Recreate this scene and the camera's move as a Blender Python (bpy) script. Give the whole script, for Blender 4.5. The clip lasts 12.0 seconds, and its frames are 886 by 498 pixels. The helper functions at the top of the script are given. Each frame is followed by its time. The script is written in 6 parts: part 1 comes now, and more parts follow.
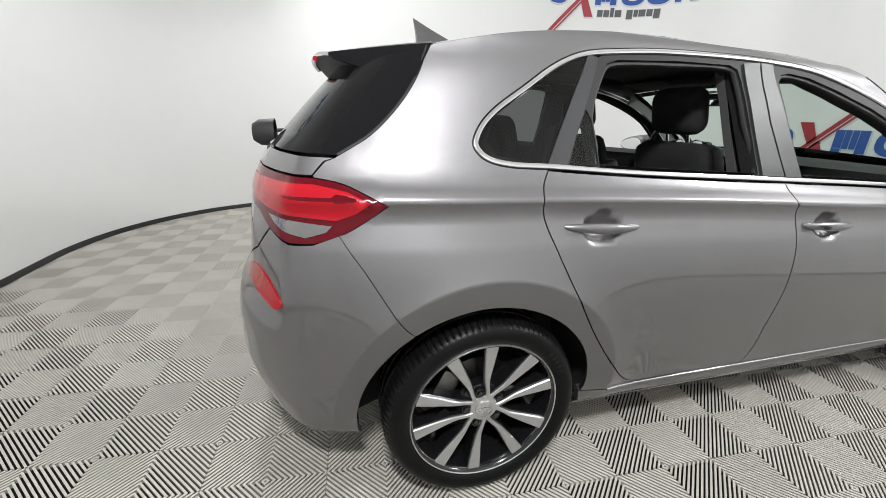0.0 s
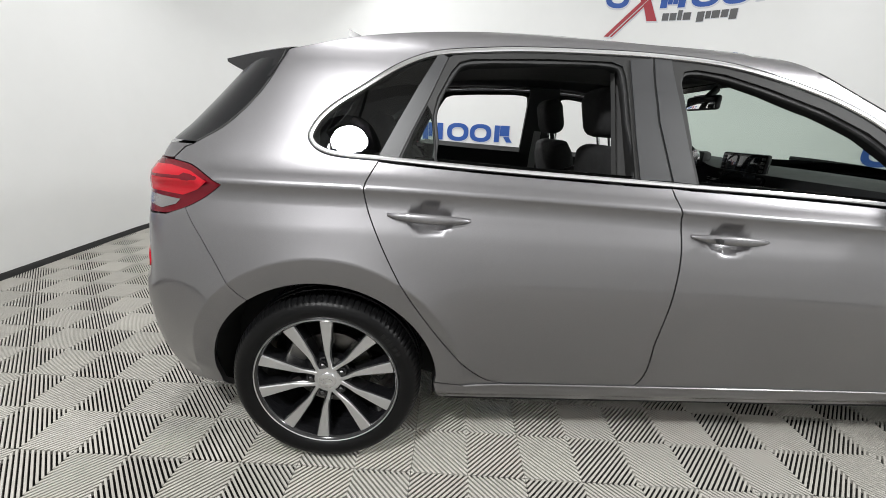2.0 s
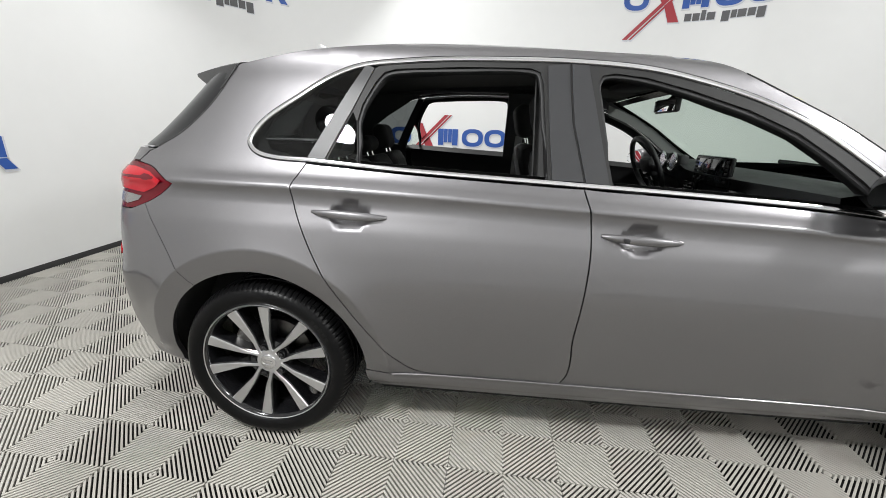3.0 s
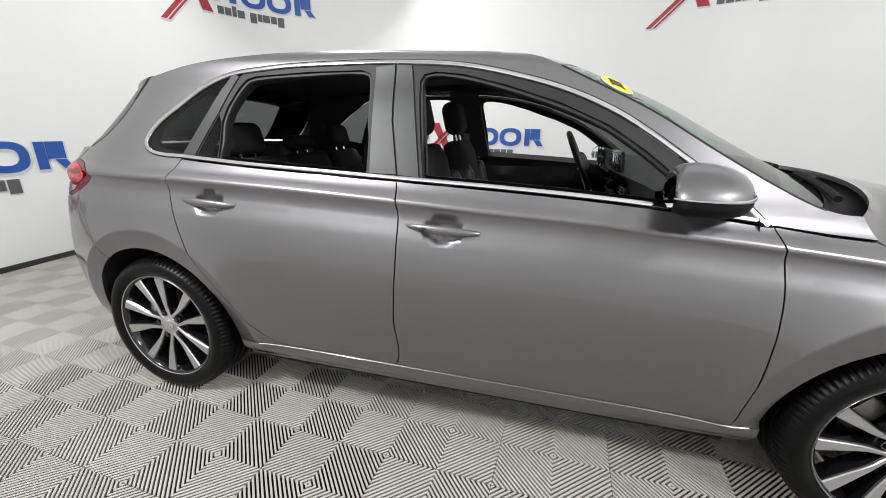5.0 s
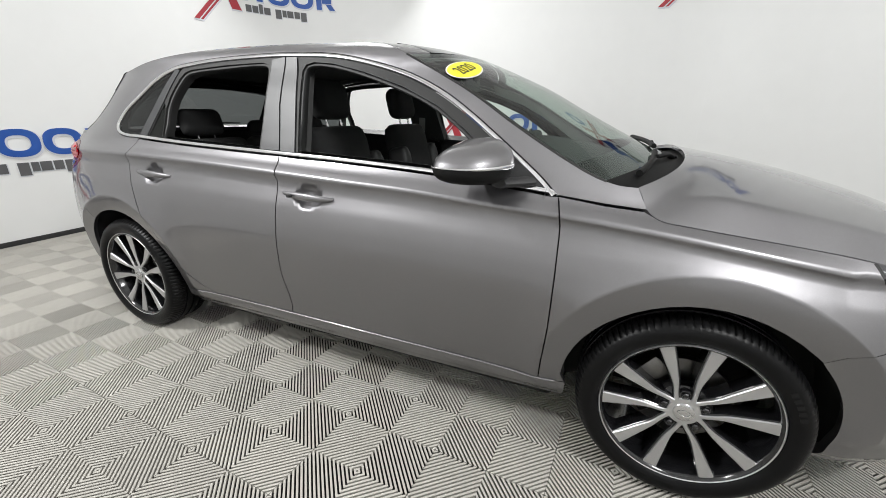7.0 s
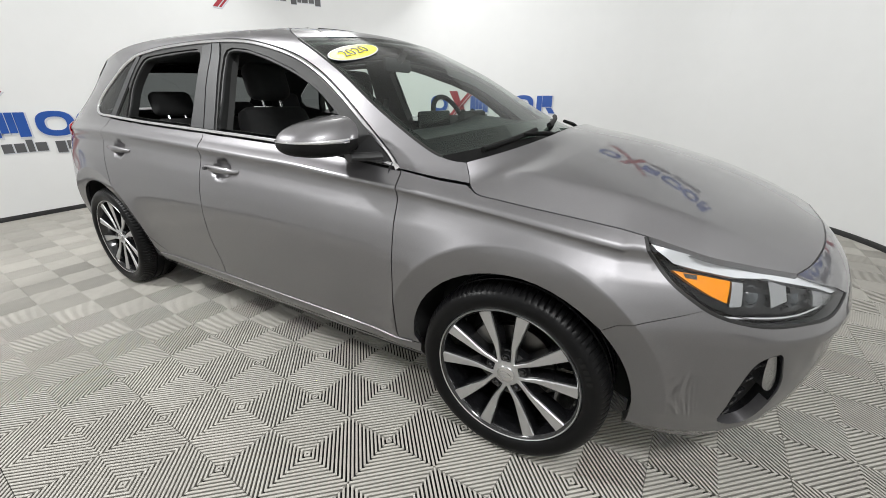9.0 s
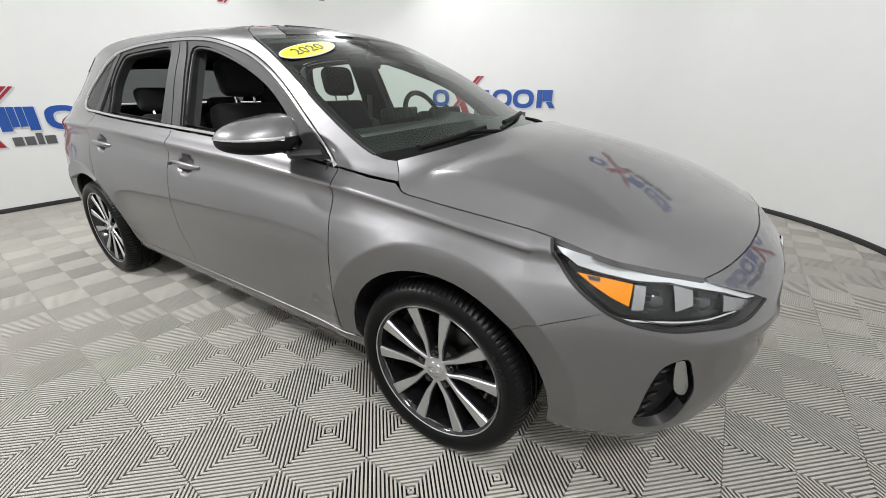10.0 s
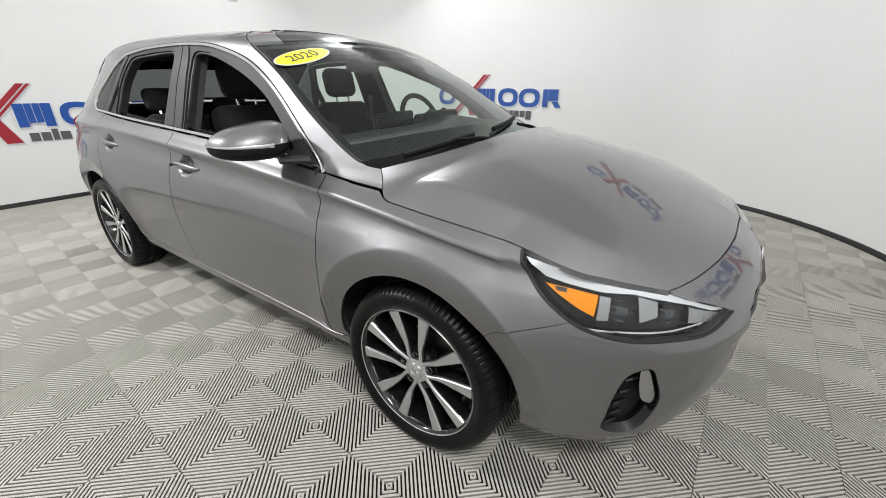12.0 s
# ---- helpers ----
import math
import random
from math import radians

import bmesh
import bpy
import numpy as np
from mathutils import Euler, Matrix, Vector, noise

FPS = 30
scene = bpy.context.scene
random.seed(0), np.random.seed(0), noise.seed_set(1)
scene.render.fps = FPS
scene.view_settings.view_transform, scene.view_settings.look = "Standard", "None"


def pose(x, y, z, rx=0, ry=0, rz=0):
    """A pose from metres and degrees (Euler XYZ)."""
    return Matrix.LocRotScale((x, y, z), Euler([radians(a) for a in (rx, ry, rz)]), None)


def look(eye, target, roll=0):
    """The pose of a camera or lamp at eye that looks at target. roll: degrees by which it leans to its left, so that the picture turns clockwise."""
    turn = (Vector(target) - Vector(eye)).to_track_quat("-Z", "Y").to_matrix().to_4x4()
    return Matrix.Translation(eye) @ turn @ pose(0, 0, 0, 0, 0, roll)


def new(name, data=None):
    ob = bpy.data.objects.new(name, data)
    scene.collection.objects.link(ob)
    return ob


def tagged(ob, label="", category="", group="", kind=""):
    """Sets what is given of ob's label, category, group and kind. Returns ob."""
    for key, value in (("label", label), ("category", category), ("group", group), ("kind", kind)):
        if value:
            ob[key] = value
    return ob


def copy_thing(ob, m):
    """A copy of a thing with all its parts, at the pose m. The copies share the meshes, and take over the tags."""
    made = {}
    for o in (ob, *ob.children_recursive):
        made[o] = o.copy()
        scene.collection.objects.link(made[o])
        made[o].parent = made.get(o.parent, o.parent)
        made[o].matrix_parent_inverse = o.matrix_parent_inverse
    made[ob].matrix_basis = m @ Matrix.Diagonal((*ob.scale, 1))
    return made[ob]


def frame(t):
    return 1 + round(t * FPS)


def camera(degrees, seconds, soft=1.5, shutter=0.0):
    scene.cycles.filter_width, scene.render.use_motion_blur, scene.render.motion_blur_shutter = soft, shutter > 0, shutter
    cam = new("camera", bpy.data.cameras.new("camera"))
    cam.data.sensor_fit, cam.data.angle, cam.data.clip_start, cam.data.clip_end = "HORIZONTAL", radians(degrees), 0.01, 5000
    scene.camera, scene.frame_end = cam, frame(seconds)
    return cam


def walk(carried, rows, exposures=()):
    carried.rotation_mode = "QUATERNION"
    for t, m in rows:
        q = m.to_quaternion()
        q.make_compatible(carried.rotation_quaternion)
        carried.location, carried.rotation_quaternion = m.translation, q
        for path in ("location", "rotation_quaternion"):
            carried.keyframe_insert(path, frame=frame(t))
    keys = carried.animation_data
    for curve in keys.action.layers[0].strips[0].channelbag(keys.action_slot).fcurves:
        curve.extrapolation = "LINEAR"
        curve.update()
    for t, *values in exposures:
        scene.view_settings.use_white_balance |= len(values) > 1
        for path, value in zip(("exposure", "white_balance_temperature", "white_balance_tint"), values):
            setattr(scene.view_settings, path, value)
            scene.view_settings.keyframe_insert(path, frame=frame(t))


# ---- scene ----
cam = camera(98.0, 12.0, soft=0.85)
PATH = [
    (0, (-1.734, -1.777, 1.179), (-1.219, 0.044, 0.531), 2.0),
    (0.5, (-1.572, -1.906, 1.152), (-1.159, -0.056, 0.512), 2.4),
    (1, (-1.371, -1.926, 1.156), (-1.069, -0.053, 0.523), 2.6),
    (1.5, (-1.157, -1.913, 1.167), (-0.971, -0.022, 0.544), 2.7),
    (2, (-0.997, -1.989, 1.16), (-0.922, -0.086, 0.548), 2.7),
    (2.5, (-0.818, -2.079, 1.165), (-0.848, -0.172, 0.564), 2.5),
    (3, (-0.602, -2.072, 1.168), (-0.733, -0.165, 0.579), 2.1),
    (3.2, (-0.492, -2.062, 1.173), (-0.678, -0.16, 0.583), 1.7),
    (4.8, (0.179, -2.059, 1.175), (-0.283, -0.206, 0.581), 0.7),
    (5, (0.256, -2.05, 1.178), (-0.23, -0.204, 0.581), 0.9),
    (5.5, (0.435, -2.098, 1.157), (-0.119, -0.277, 0.541), 0.9),
    (6, (0.626, -2.114, 1.167), (-0.001, -0.322, 0.538), 0.8),
    (6.5, (0.841, -2.034, 1.169), (0.155, -0.269, 0.525), 0.5),
    (7, (1.021, -2.029, 1.163), (0.277, -0.292, 0.51), 0.4),
    (7.2, (1.097, -2.05, 1.152), (0.33, -0.322, 0.498), 0.4),
    (8.8, (1.592, -1.861, 1.164), (0.677, -0.237, 0.441), 0.2),
    (9, (1.66, -1.859, 1.155), (0.727, -0.247, 0.426), 0.1),
    (9.5, (1.802, -1.818, 1.167), (0.832, -0.236, 0.421), 0.1),
    (10, (1.904, -1.723, 1.172), (0.904, -0.166, 0.414), 0.1),
    (10.5, (1.975, -1.684, 1.181), (0.956, -0.144, 0.413), 0.1),
    (11, (2.007, -1.674, 1.193), (0.975, -0.146, 0.418), 0.2),
    (11.5, (2.002, -1.686, 1.207), (0.966, -0.161, 0.431), 0.4),
    (12, (1.995, -1.691, 1.219), (0.958, -0.169, 0.44), 0.5),
]
walk(cam, [(t, look(eye, target, roll)) for t, eye, target, roll in PATH])


# ---------------------------------------------------------------- light
world = bpy.data.worlds.new("room_world")
scene.world = world
world.use_nodes = True
world.node_tree.nodes["Background"].inputs[0].default_value = (0.9, 0.95, 1.0, 1)
world.node_tree.nodes["Background"].inputs[1].default_value = 0.05
scene.view_settings.exposure = 0.0


# oval studio lamps high in the corners; the far third is added fill
# (place, width, height of the front, watts)
CORNER_LAMPS = [((-1.9, -2.45, 2.88), 0.44, 0.18, 92), ((2.8, -2.2, 3.15), 0.9, 0.5, 74), ((-2.4, 2.7, 3.75), 0.5, 0.26, 108)]
LAMP_AIM = (0.0, -0.1, 0.9)


def area_lamp(name, shape, sx, sy, watts, m):
    lamp = bpy.data.lights.new(name, "AREA")
    lamp.shape, lamp.size, lamp.size_y, lamp.energy, lamp.color = shape, sx, sy, watts, (0.985, 0.99, 0.985)
    new(name, lamp).matrix_world = m


for p, wide, high, watts in CORNER_LAMPS:
    area_lamp("studio_light", "ELLIPSE", wide, high, watts, look(p, LAMP_AIM))

# ---------------------------------------------------------------- materials
def material(name, colour, rough=0.5, metal=0.0, coat=0.0, coat_rough=0.03, var=0.0, scale=8.0, bump=0.0, bump_scale=200.0, island=0.0, emit=0.0, spec=0.5, per_object=0.0):
    m = bpy.data.materials.new(name)
    m.use_nodes = True
    nt = m.node_tree
    b = nt.nodes["Principled BSDF"]
    b.inputs["Base Color"].default_value = (*colour, 1)
    b.inputs["Roughness"].default_value = rough
    b.inputs["Metallic"].default_value = metal
    b.inputs["Coat Weight"].default_value = coat
    b.inputs["Coat Roughness"].default_value = coat_rough
    b.inputs["Specular IOR Level"].default_value = spec
    if emit:
        b.inputs["Emission Color"].default_value = (*colour, 1)
        b.inputs["Emission Strength"].default_value = emit
    co = nt.nodes.new("ShaderNodeTexCoord")
    if var or per_object:
        n1, n2 = nt.nodes.new("ShaderNodeTexNoise"), nt.nodes.new("ShaderNodeTexNoise")
        n1.inputs["Scale"].default_value, n2.inputs["Scale"].default_value = scale, scale * 9
        n1.inputs["Detail"].default_value, n2.inputs["Detail"].default_value = 4, 3
        nt.links.new(co.outputs["Object"], n1.inputs["Vector"])
        nt.links.new(co.outputs["Object"], n2.inputs["Vector"])
        add = nt.nodes.new("ShaderNodeMath")
        add.operation = "MULTIPLY_ADD"
        nt.links.new(n2.outputs["Fac"], add.inputs[0])
        add.inputs[1].default_value = 0.4
        nt.links.new(n1.outputs["Fac"], add.inputs[2])
        rng = nt.nodes.new("ShaderNodeMapRange")
        rng.inputs["From Min"].default_value, rng.inputs["From Max"].default_value = 0.4, 1.0
        rng.inputs["To Min"].default_value, rng.inputs["To Max"].default_value = 1 - var, 1 + var
        nt.links.new(add.outputs[0], rng.inputs["Value"])
        value = rng.outputs[0]
        if per_object:
            info = nt.nodes.new("ShaderNodeObjectInfo")
            r2 = nt.nodes.new("ShaderNodeMapRange")
            r2.inputs["To Min"].default_value, r2.inputs["To Max"].default_value = 1 - per_object, 1 + per_object
            nt.links.new(info.outputs["Random"], r2.inputs["Value"])
            mul = nt.nodes.new("ShaderNodeMath")
            mul.operation = "MULTIPLY"
            nt.links.new(value, mul.inputs[0])
            nt.links.new(r2.outputs[0], mul.inputs[1])
            value = mul.outputs[0]
        sc = nt.nodes.new("ShaderNodeVectorMath")
        sc.operation = "SCALE"
        sc.inputs[0].default_value = colour
        nt.links.new(value, sc.inputs["Scale"])
        nt.links.new(sc.outputs[0], b.inputs["Base Color"])
        rr = nt.nodes.new("ShaderNodeMapRange")
        rr.inputs["From Min"].default_value, rr.inputs["From Max"].default_value = 0.4, 1.0
        rr.inputs["To Min"].default_value, rr.inputs["To Max"].default_value = rough * 0.9, min(1, rough * 1.12)
        nt.links.new(add.outputs[0], rr.inputs["Value"])
        nt.links.new(rr.outputs[0], b.inputs["Roughness"])
    if bump:
        nb, bp = nt.nodes.new("ShaderNodeTexNoise"), nt.nodes.new("ShaderNodeBump")
        nb.inputs["Scale"].default_value, nb.inputs["Detail"].default_value = bump_scale, 3
        nt.links.new(co.outputs["Object"], nb.inputs["Vector"])
        nt.links.new(nb.outputs["Fac"], bp.inputs["Height"])
        bp.inputs["Strength"].default_value, bp.inputs["Distance"].default_value = bump, 0.002
        nt.links.new(bp.outputs[0], b.inputs["Normal"])
    return m


def glass(name, tint, rough=0.0):
    """Thin pane: mostly see-through, with real reflections."""
    m = bpy.data.materials.new(name)
    m.use_nodes = True
    nt = m.node_tree
    nt.nodes.remove(nt.nodes["Principled BSDF"])
    out = nt.nodes["Material Output"]
    tr, gl, mix, lw = (nt.nodes.new("ShaderNodeBsdfTransparent"), nt.nodes.new("ShaderNodeBsdfGlossy"),
                       nt.nodes.new("ShaderNodeMixShader"), nt.nodes.new("ShaderNodeLayerWeight"))
    lw.inputs["Blend"].default_value = 0.5
    pw, fr = nt.nodes.new("ShaderNodeMath"), nt.nodes.new("ShaderNodeMath")
    pw.operation, fr.operation = "POWER", "MULTIPLY_ADD"
    pw.inputs[1].default_value, fr.inputs[1].default_value, fr.inputs[2].default_value = 5.2, 0.9, 0.042
    nt.links.new(lw.outputs["Facing"], pw.inputs[0])
    nt.links.new(pw.outputs[0], fr.inputs[0])
    tr.inputs[0].default_value = (*tint, 1)
    gl.inputs["Roughness"].default_value = rough
    nt.links.new(fr.outputs[0], mix.inputs[0])
    nt.links.new(tr.outputs[0], mix.inputs[1])
    nt.links.new(gl.outputs[0], mix.inputs[2])
    nt.links.new(mix.outputs[0], out.inputs["Surface"])
    return m


def paint_material():
    """Grey metallic paint: flakes under a clear coat."""
    m = material("grey_metallic_paint", (0.215, 0.210, 0.219), rough=0.42, metal=0.94, coat=1.0, coat_rough=0.025)
    nt = m.node_tree
    b = nt.nodes["Principled BSDF"]
    b.inputs["Coat IOR"].default_value = 1.66
    b.inputs["Specular Tint"].default_value = (0.7, 0.7, 0.7, 1)
    co = nt.nodes.new("ShaderNodeTexCoord")
    vor = nt.nodes.new("ShaderNodeTexVoronoi")
    vor.inputs["Scale"].default_value = 900
    nt.links.new(co.outputs["Object"], vor.inputs["Vector"])
    hsv = nt.nodes.new("ShaderNodeMapRange")
    hsv.inputs["To Min"].default_value, hsv.inputs["To Max"].default_value = 0.94, 1.06
    sep = nt.nodes.new("ShaderNodeSeparateColor")
    nt.links.new(vor.outputs["Color"], sep.inputs[0])
    nt.links.new(sep.outputs[0], hsv.inputs["Value"])
    sc = nt.nodes.new("ShaderNodeVectorMath")
    sc.operation = "SCALE"
    sc.inputs[0].default_value = (0.215, 0.210, 0.219)
    nt.links.new(hsv.outputs[0], sc.inputs["Scale"])
    nt.links.new(sc.outputs[0], b.inputs["Base Color"])
    dust = nt.nodes.new("ShaderNodeTexNoise")
    dust.inputs["Scale"].default_value, dust.inputs["Detail"].default_value = 2.5, 6
    nt.links.new(co.outputs["Object"], dust.inputs["Vector"])
    rr = nt.nodes.new("ShaderNodeMapRange")
    rr.inputs["To Min"].default_value, rr.inputs["To Max"].default_value = 0.015, 0.05
    nt.links.new(dust.outputs["Fac"], rr.inputs["Value"])
    nt.links.new(rr.outputs[0], b.inputs["Coat Roughness"])
    return m


PAINT = paint_material()
BLACK_GLOSS = material("black_gloss", (0.010, 0.010, 0.011), rough=0.12, spec=0.35)
WING_BLACK = material("black_spoiler_plastic", (0.008, 0.008, 0.009), rough=0.2, spec=0.15)
# body grey darkened for the aerial, its shade put into the colour
FIN_SHADED = material("shaded_fin_paint", (0.07, 0.069, 0.072), rough=0.3, coat=0.3)
BLACK_MATT = material("black_trim_plastic", (0.022, 0.022, 0.023), rough=0.55, bump=0.25, bump_scale=900)
SCUTTLE_BLACK = material("scuttle_plastic", (0.006, 0.006, 0.006), rough=0.6, spec=0.15, bump=0.25, bump_scale=900)
LAMP_BLACK = material("lamp_interior_black", (0.006, 0.006, 0.007), rough=0.25, spec=0.3)
ROOF_BLACK = material("black_roof_glass", (0.008, 0.008, 0.009), rough=0.14, spec=0.2)
FACET = material("faceted_reflector", (0.5, 0.5, 0.51), rough=0.1, metal=1.0, bump=1.0, bump_scale=130)
BLACK_DEEP = material("dark_liner", (0.008, 0.008, 0.008), rough=0.9)
FRAME_GREY = material("pillar_satin_film", (0.03, 0.0305, 0.033), rough=0.42, bump=0.1, bump_scale=1200)
RUBBER = material("window_seal_rubber", (0.012, 0.012, 0.012), rough=0.6)
CHROME = material("chrome", (0.83, 0.83, 0.84), rough=0.12, metal=1.0)
SATIN = material("satin_chrome", (0.72, 0.72, 0.73), rough=0.22, metal=1.0)
TYRE = material("tyre_rubber", (0.0045, 0.0045, 0.0048), rough=0.34, spec=0.16, var=0.2, scale=30, bump=0.2, bump_scale=500)
RIM_FACE = material("machined_alloy", (0.62, 0.62, 0.63), rough=0.3, metal=0.9, bump=0.06, bump_scale=900)
RIM_DARK = material("dark_alloy_paint", (0.008, 0.008, 0.009), rough=0.14, coat=0.5)
STEEL = material("brake_steel", (0.2, 0.195, 0.19), rough=0.35, metal=1.0, var=0.2, scale=25)
GLASS = glass("clear_glass", (0.78, 0.86, 0.81))
SCREEN_GLASS = glass("windscreen_glass", (0.66, 0.76, 0.70))
DARK_GLASS = glass("tinted_glass", (0.13, 0.14, 0.14))
LENS = glass("lamp_lens", (0.93, 0.94, 0.95))
RED = material("red_lamp_lens", (0.40, 0.002, 0.011), rough=0.2, coat=0.4, spec=0.3, bump=0.35, bump_scale=130)
RED_DARK = material("dark_red_lamp_lens", (0.10, 0.001, 0.006), rough=0.12, spec=0.35)
AMBER = material("amber_reflector", (0.80, 0.26, 0.001), rough=0.35, spec=0.2, bump=0.4, bump_scale=150)
CLEAR_LAMP = material("clear_lamp", (0.32, 0.32, 0.32), rough=0.14, metal=0.9, coat=1.0, bump=0.8, bump_scale=60)
CLOTH = material("black_seat_cloth", (0.010, 0.010, 0.0105), rough=0.85, var=0.25, scale=40, bump=0.5, bump_scale=700)
LEATHERETTE = material("black_soft_trim", (0.022, 0.022, 0.023), rough=0.5, var=0.15, scale=20, bump=0.3, bump_scale=600)
LINER = material("headliner", (0.05, 0.05, 0.05), rough=0.9, var=0.1, scale=20)
DASH = material("grey_dashboard", (0.022, 0.0235, 0.024), rough=0.6, var=0.1, scale=15, bump=0.4, bump_scale=500)
BELT = material("grey_seat_belt", (0.28, 0.28, 0.28), rough=0.7)
WALL_WHITE = material("white_wall_panel", (0.80, 0.805, 0.80), rough=0.42, var=0.025, scale=0.7, bump=0.03, bump_scale=60)
CEIL_DARK = material("pale_ceiling", (0.80, 0.80, 0.795), rough=0.85, var=0.1, scale=2)
DRL = material("white_light_guide", (0.66, 0.67, 0.69), rough=0.25, coat=1.0)
CEIL_WHITE = material("white_ceiling", (0.78, 0.78, 0.77), rough=0.8, var=0.02, scale=1)
TILE = material("grey_floor_tile", (0.50, 0.481, 0.44), rough=0.55, spec=0.3, var=0.10, scale=2.2, per_object=0.05, bump=0.1, bump_scale=300)
TILE_GAP_SHADE = material("tile_gap_shade", (0.012, 0.0115, 0.011), rough=0.8, var=0.2, scale=5)
SKIRT = material("black_rubber_skirting", (0.012, 0.012, 0.012), rough=0.5, var=0.2, scale=6)
LOGO_BLUE = material("blue_wall_lettering", (0.018, 0.085, 0.36), rough=0.4, var=0.06, scale=3)
LOGO_RED = material("red_wall_lettering", (0.36, 0.022, 0.035), rough=0.4, var=0.06, scale=3)
LOGO_GREY = material("grey_wall_lettering", (0.10, 0.10, 0.105), rough=0.45, var=0.06, scale=3)
LOGO_EDGE = material("pale_letter_edge", (0.62, 0.64, 0.68), rough=0.45, var=0.04, scale=3)
YELLOW = material("yellow_sticker", (0.88, 0.80, 0.01), rough=0.35, var=0.03, scale=20)
INK = material("black_ink", (0.02, 0.02, 0.02), rough=0.5)
MARK = material("tyre_marking", (0.010, 0.010, 0.010), rough=0.6, spec=0.2)
WHITE = material("white_sticker", (0.75, 0.75, 0.75), rough=0.5, var=0.03, scale=20)
MIRROR = material("mirror_glass", (0.85, 0.87, 0.88), rough=0.0, metal=1.0)
SCREEN = material("display_screen", (0.02, 0.025, 0.03), rough=0.1, coat=1.0)


# ---------------------------------------------------------------- building blocks
def part(name, bm, mat, parent=None, label="", smooth=True, normals=None):
    """Links a bmesh as one mesh object, under a thing or a part."""
    me = bpy.data.meshes.new(name)
    bm.to_mesh(me)
    bm.free()
    me.materials.append(mat)
    if smooth:
        me.polygons.foreach_set("use_smooth", [True] * len(me.polygons))
        if normals:
            me.normals_split_custom_set_from_vertices(normals)
        else:
            me.set_sharp_from_angle(angle=radians(38))
    ob = new(name, me)
    if parent:
        ob.parent = parent
    if label:
        ob["label"] = label
    return ob


def thing(name, label, category, at=(0, 0, 0), group="", kind=""):
    ob = new(name)
    ob.location = at
    ob.empty_display_size = 0.1
    return tagged(ob, label, category, group, kind)


def inside(pts, poly):
    """Which of the points lie in the polygon (numpy)."""
    x, y = pts[:, 0], pts[:, 1]
    res = np.zeros(len(pts), bool)
    p = np.array(poly)
    q = np.roll(p, -1, 0)
    for (x1, y1), (x2, y2) in zip(p, q):
        if y1 != y2:
            c = ((y1 > y) != (y2 > y)) & (x < (x2 - x1) * (y - y1) / (y2 - y1) + x1)
            res ^= c
    return res


def dist_to(pts, poly):
    p = np.array(poly)
    q = np.roll(p, -1, 0)
    best = np.full(len(pts), 9.0)
    for a, b in zip(p, q):
        d = b - a
        t = np.clip(((pts - a) @ d) / max(d @ d, 1e-12), 0, 1)
        best = np.minimum(best, np.linalg.norm(pts - (a + t[:, None] * d), axis=1))
    return best


def shrink(poly, gap):
    """The polygon with its edge drawn in by gap."""
    p = np.array(poly, float)
    area = 0.5 * np.sum(p[:, 0] * np.roll(p[:, 1], -1) - np.roll(p[:, 0], -1) * p[:, 1])
    d1, d2 = p - np.roll(p, 1, 0), np.roll(p, -1, 0) - p
    d1 /= np.linalg.norm(d1, axis=1)[:, None] + 1e-9
    d2 /= np.linalg.norm(d2, axis=1)[:, None] + 1e-9
    n = np.stack([-(d1[:, 1] + d2[:, 1]), d1[:, 0] + d2[:, 0]], 1)
    n /= np.linalg.norm(n, axis=1)[:, None] + 1e-9
    return [tuple(v) for v in p + n * gap * (1 if area > 0 else -1)]


def densify(poly, step):
    out = []
    for a, b in zip(poly, poly[1:] + poly[:1]):
        n = max(1, int(math.dist(a, b) / step))
        out += [tuple(a[i] + (b[i] - a[i]) * k / n for i in (0, 1)) for k in range(n)]
    clean = []
    for p in out:
        if not clean or math.dist(p, clean[-1]) > 0.0015:
            clean.append(p)
    if len(clean) > 2 and math.dist(clean[0], clean[-1]) < 0.0015:
        clean.pop()
    return clean


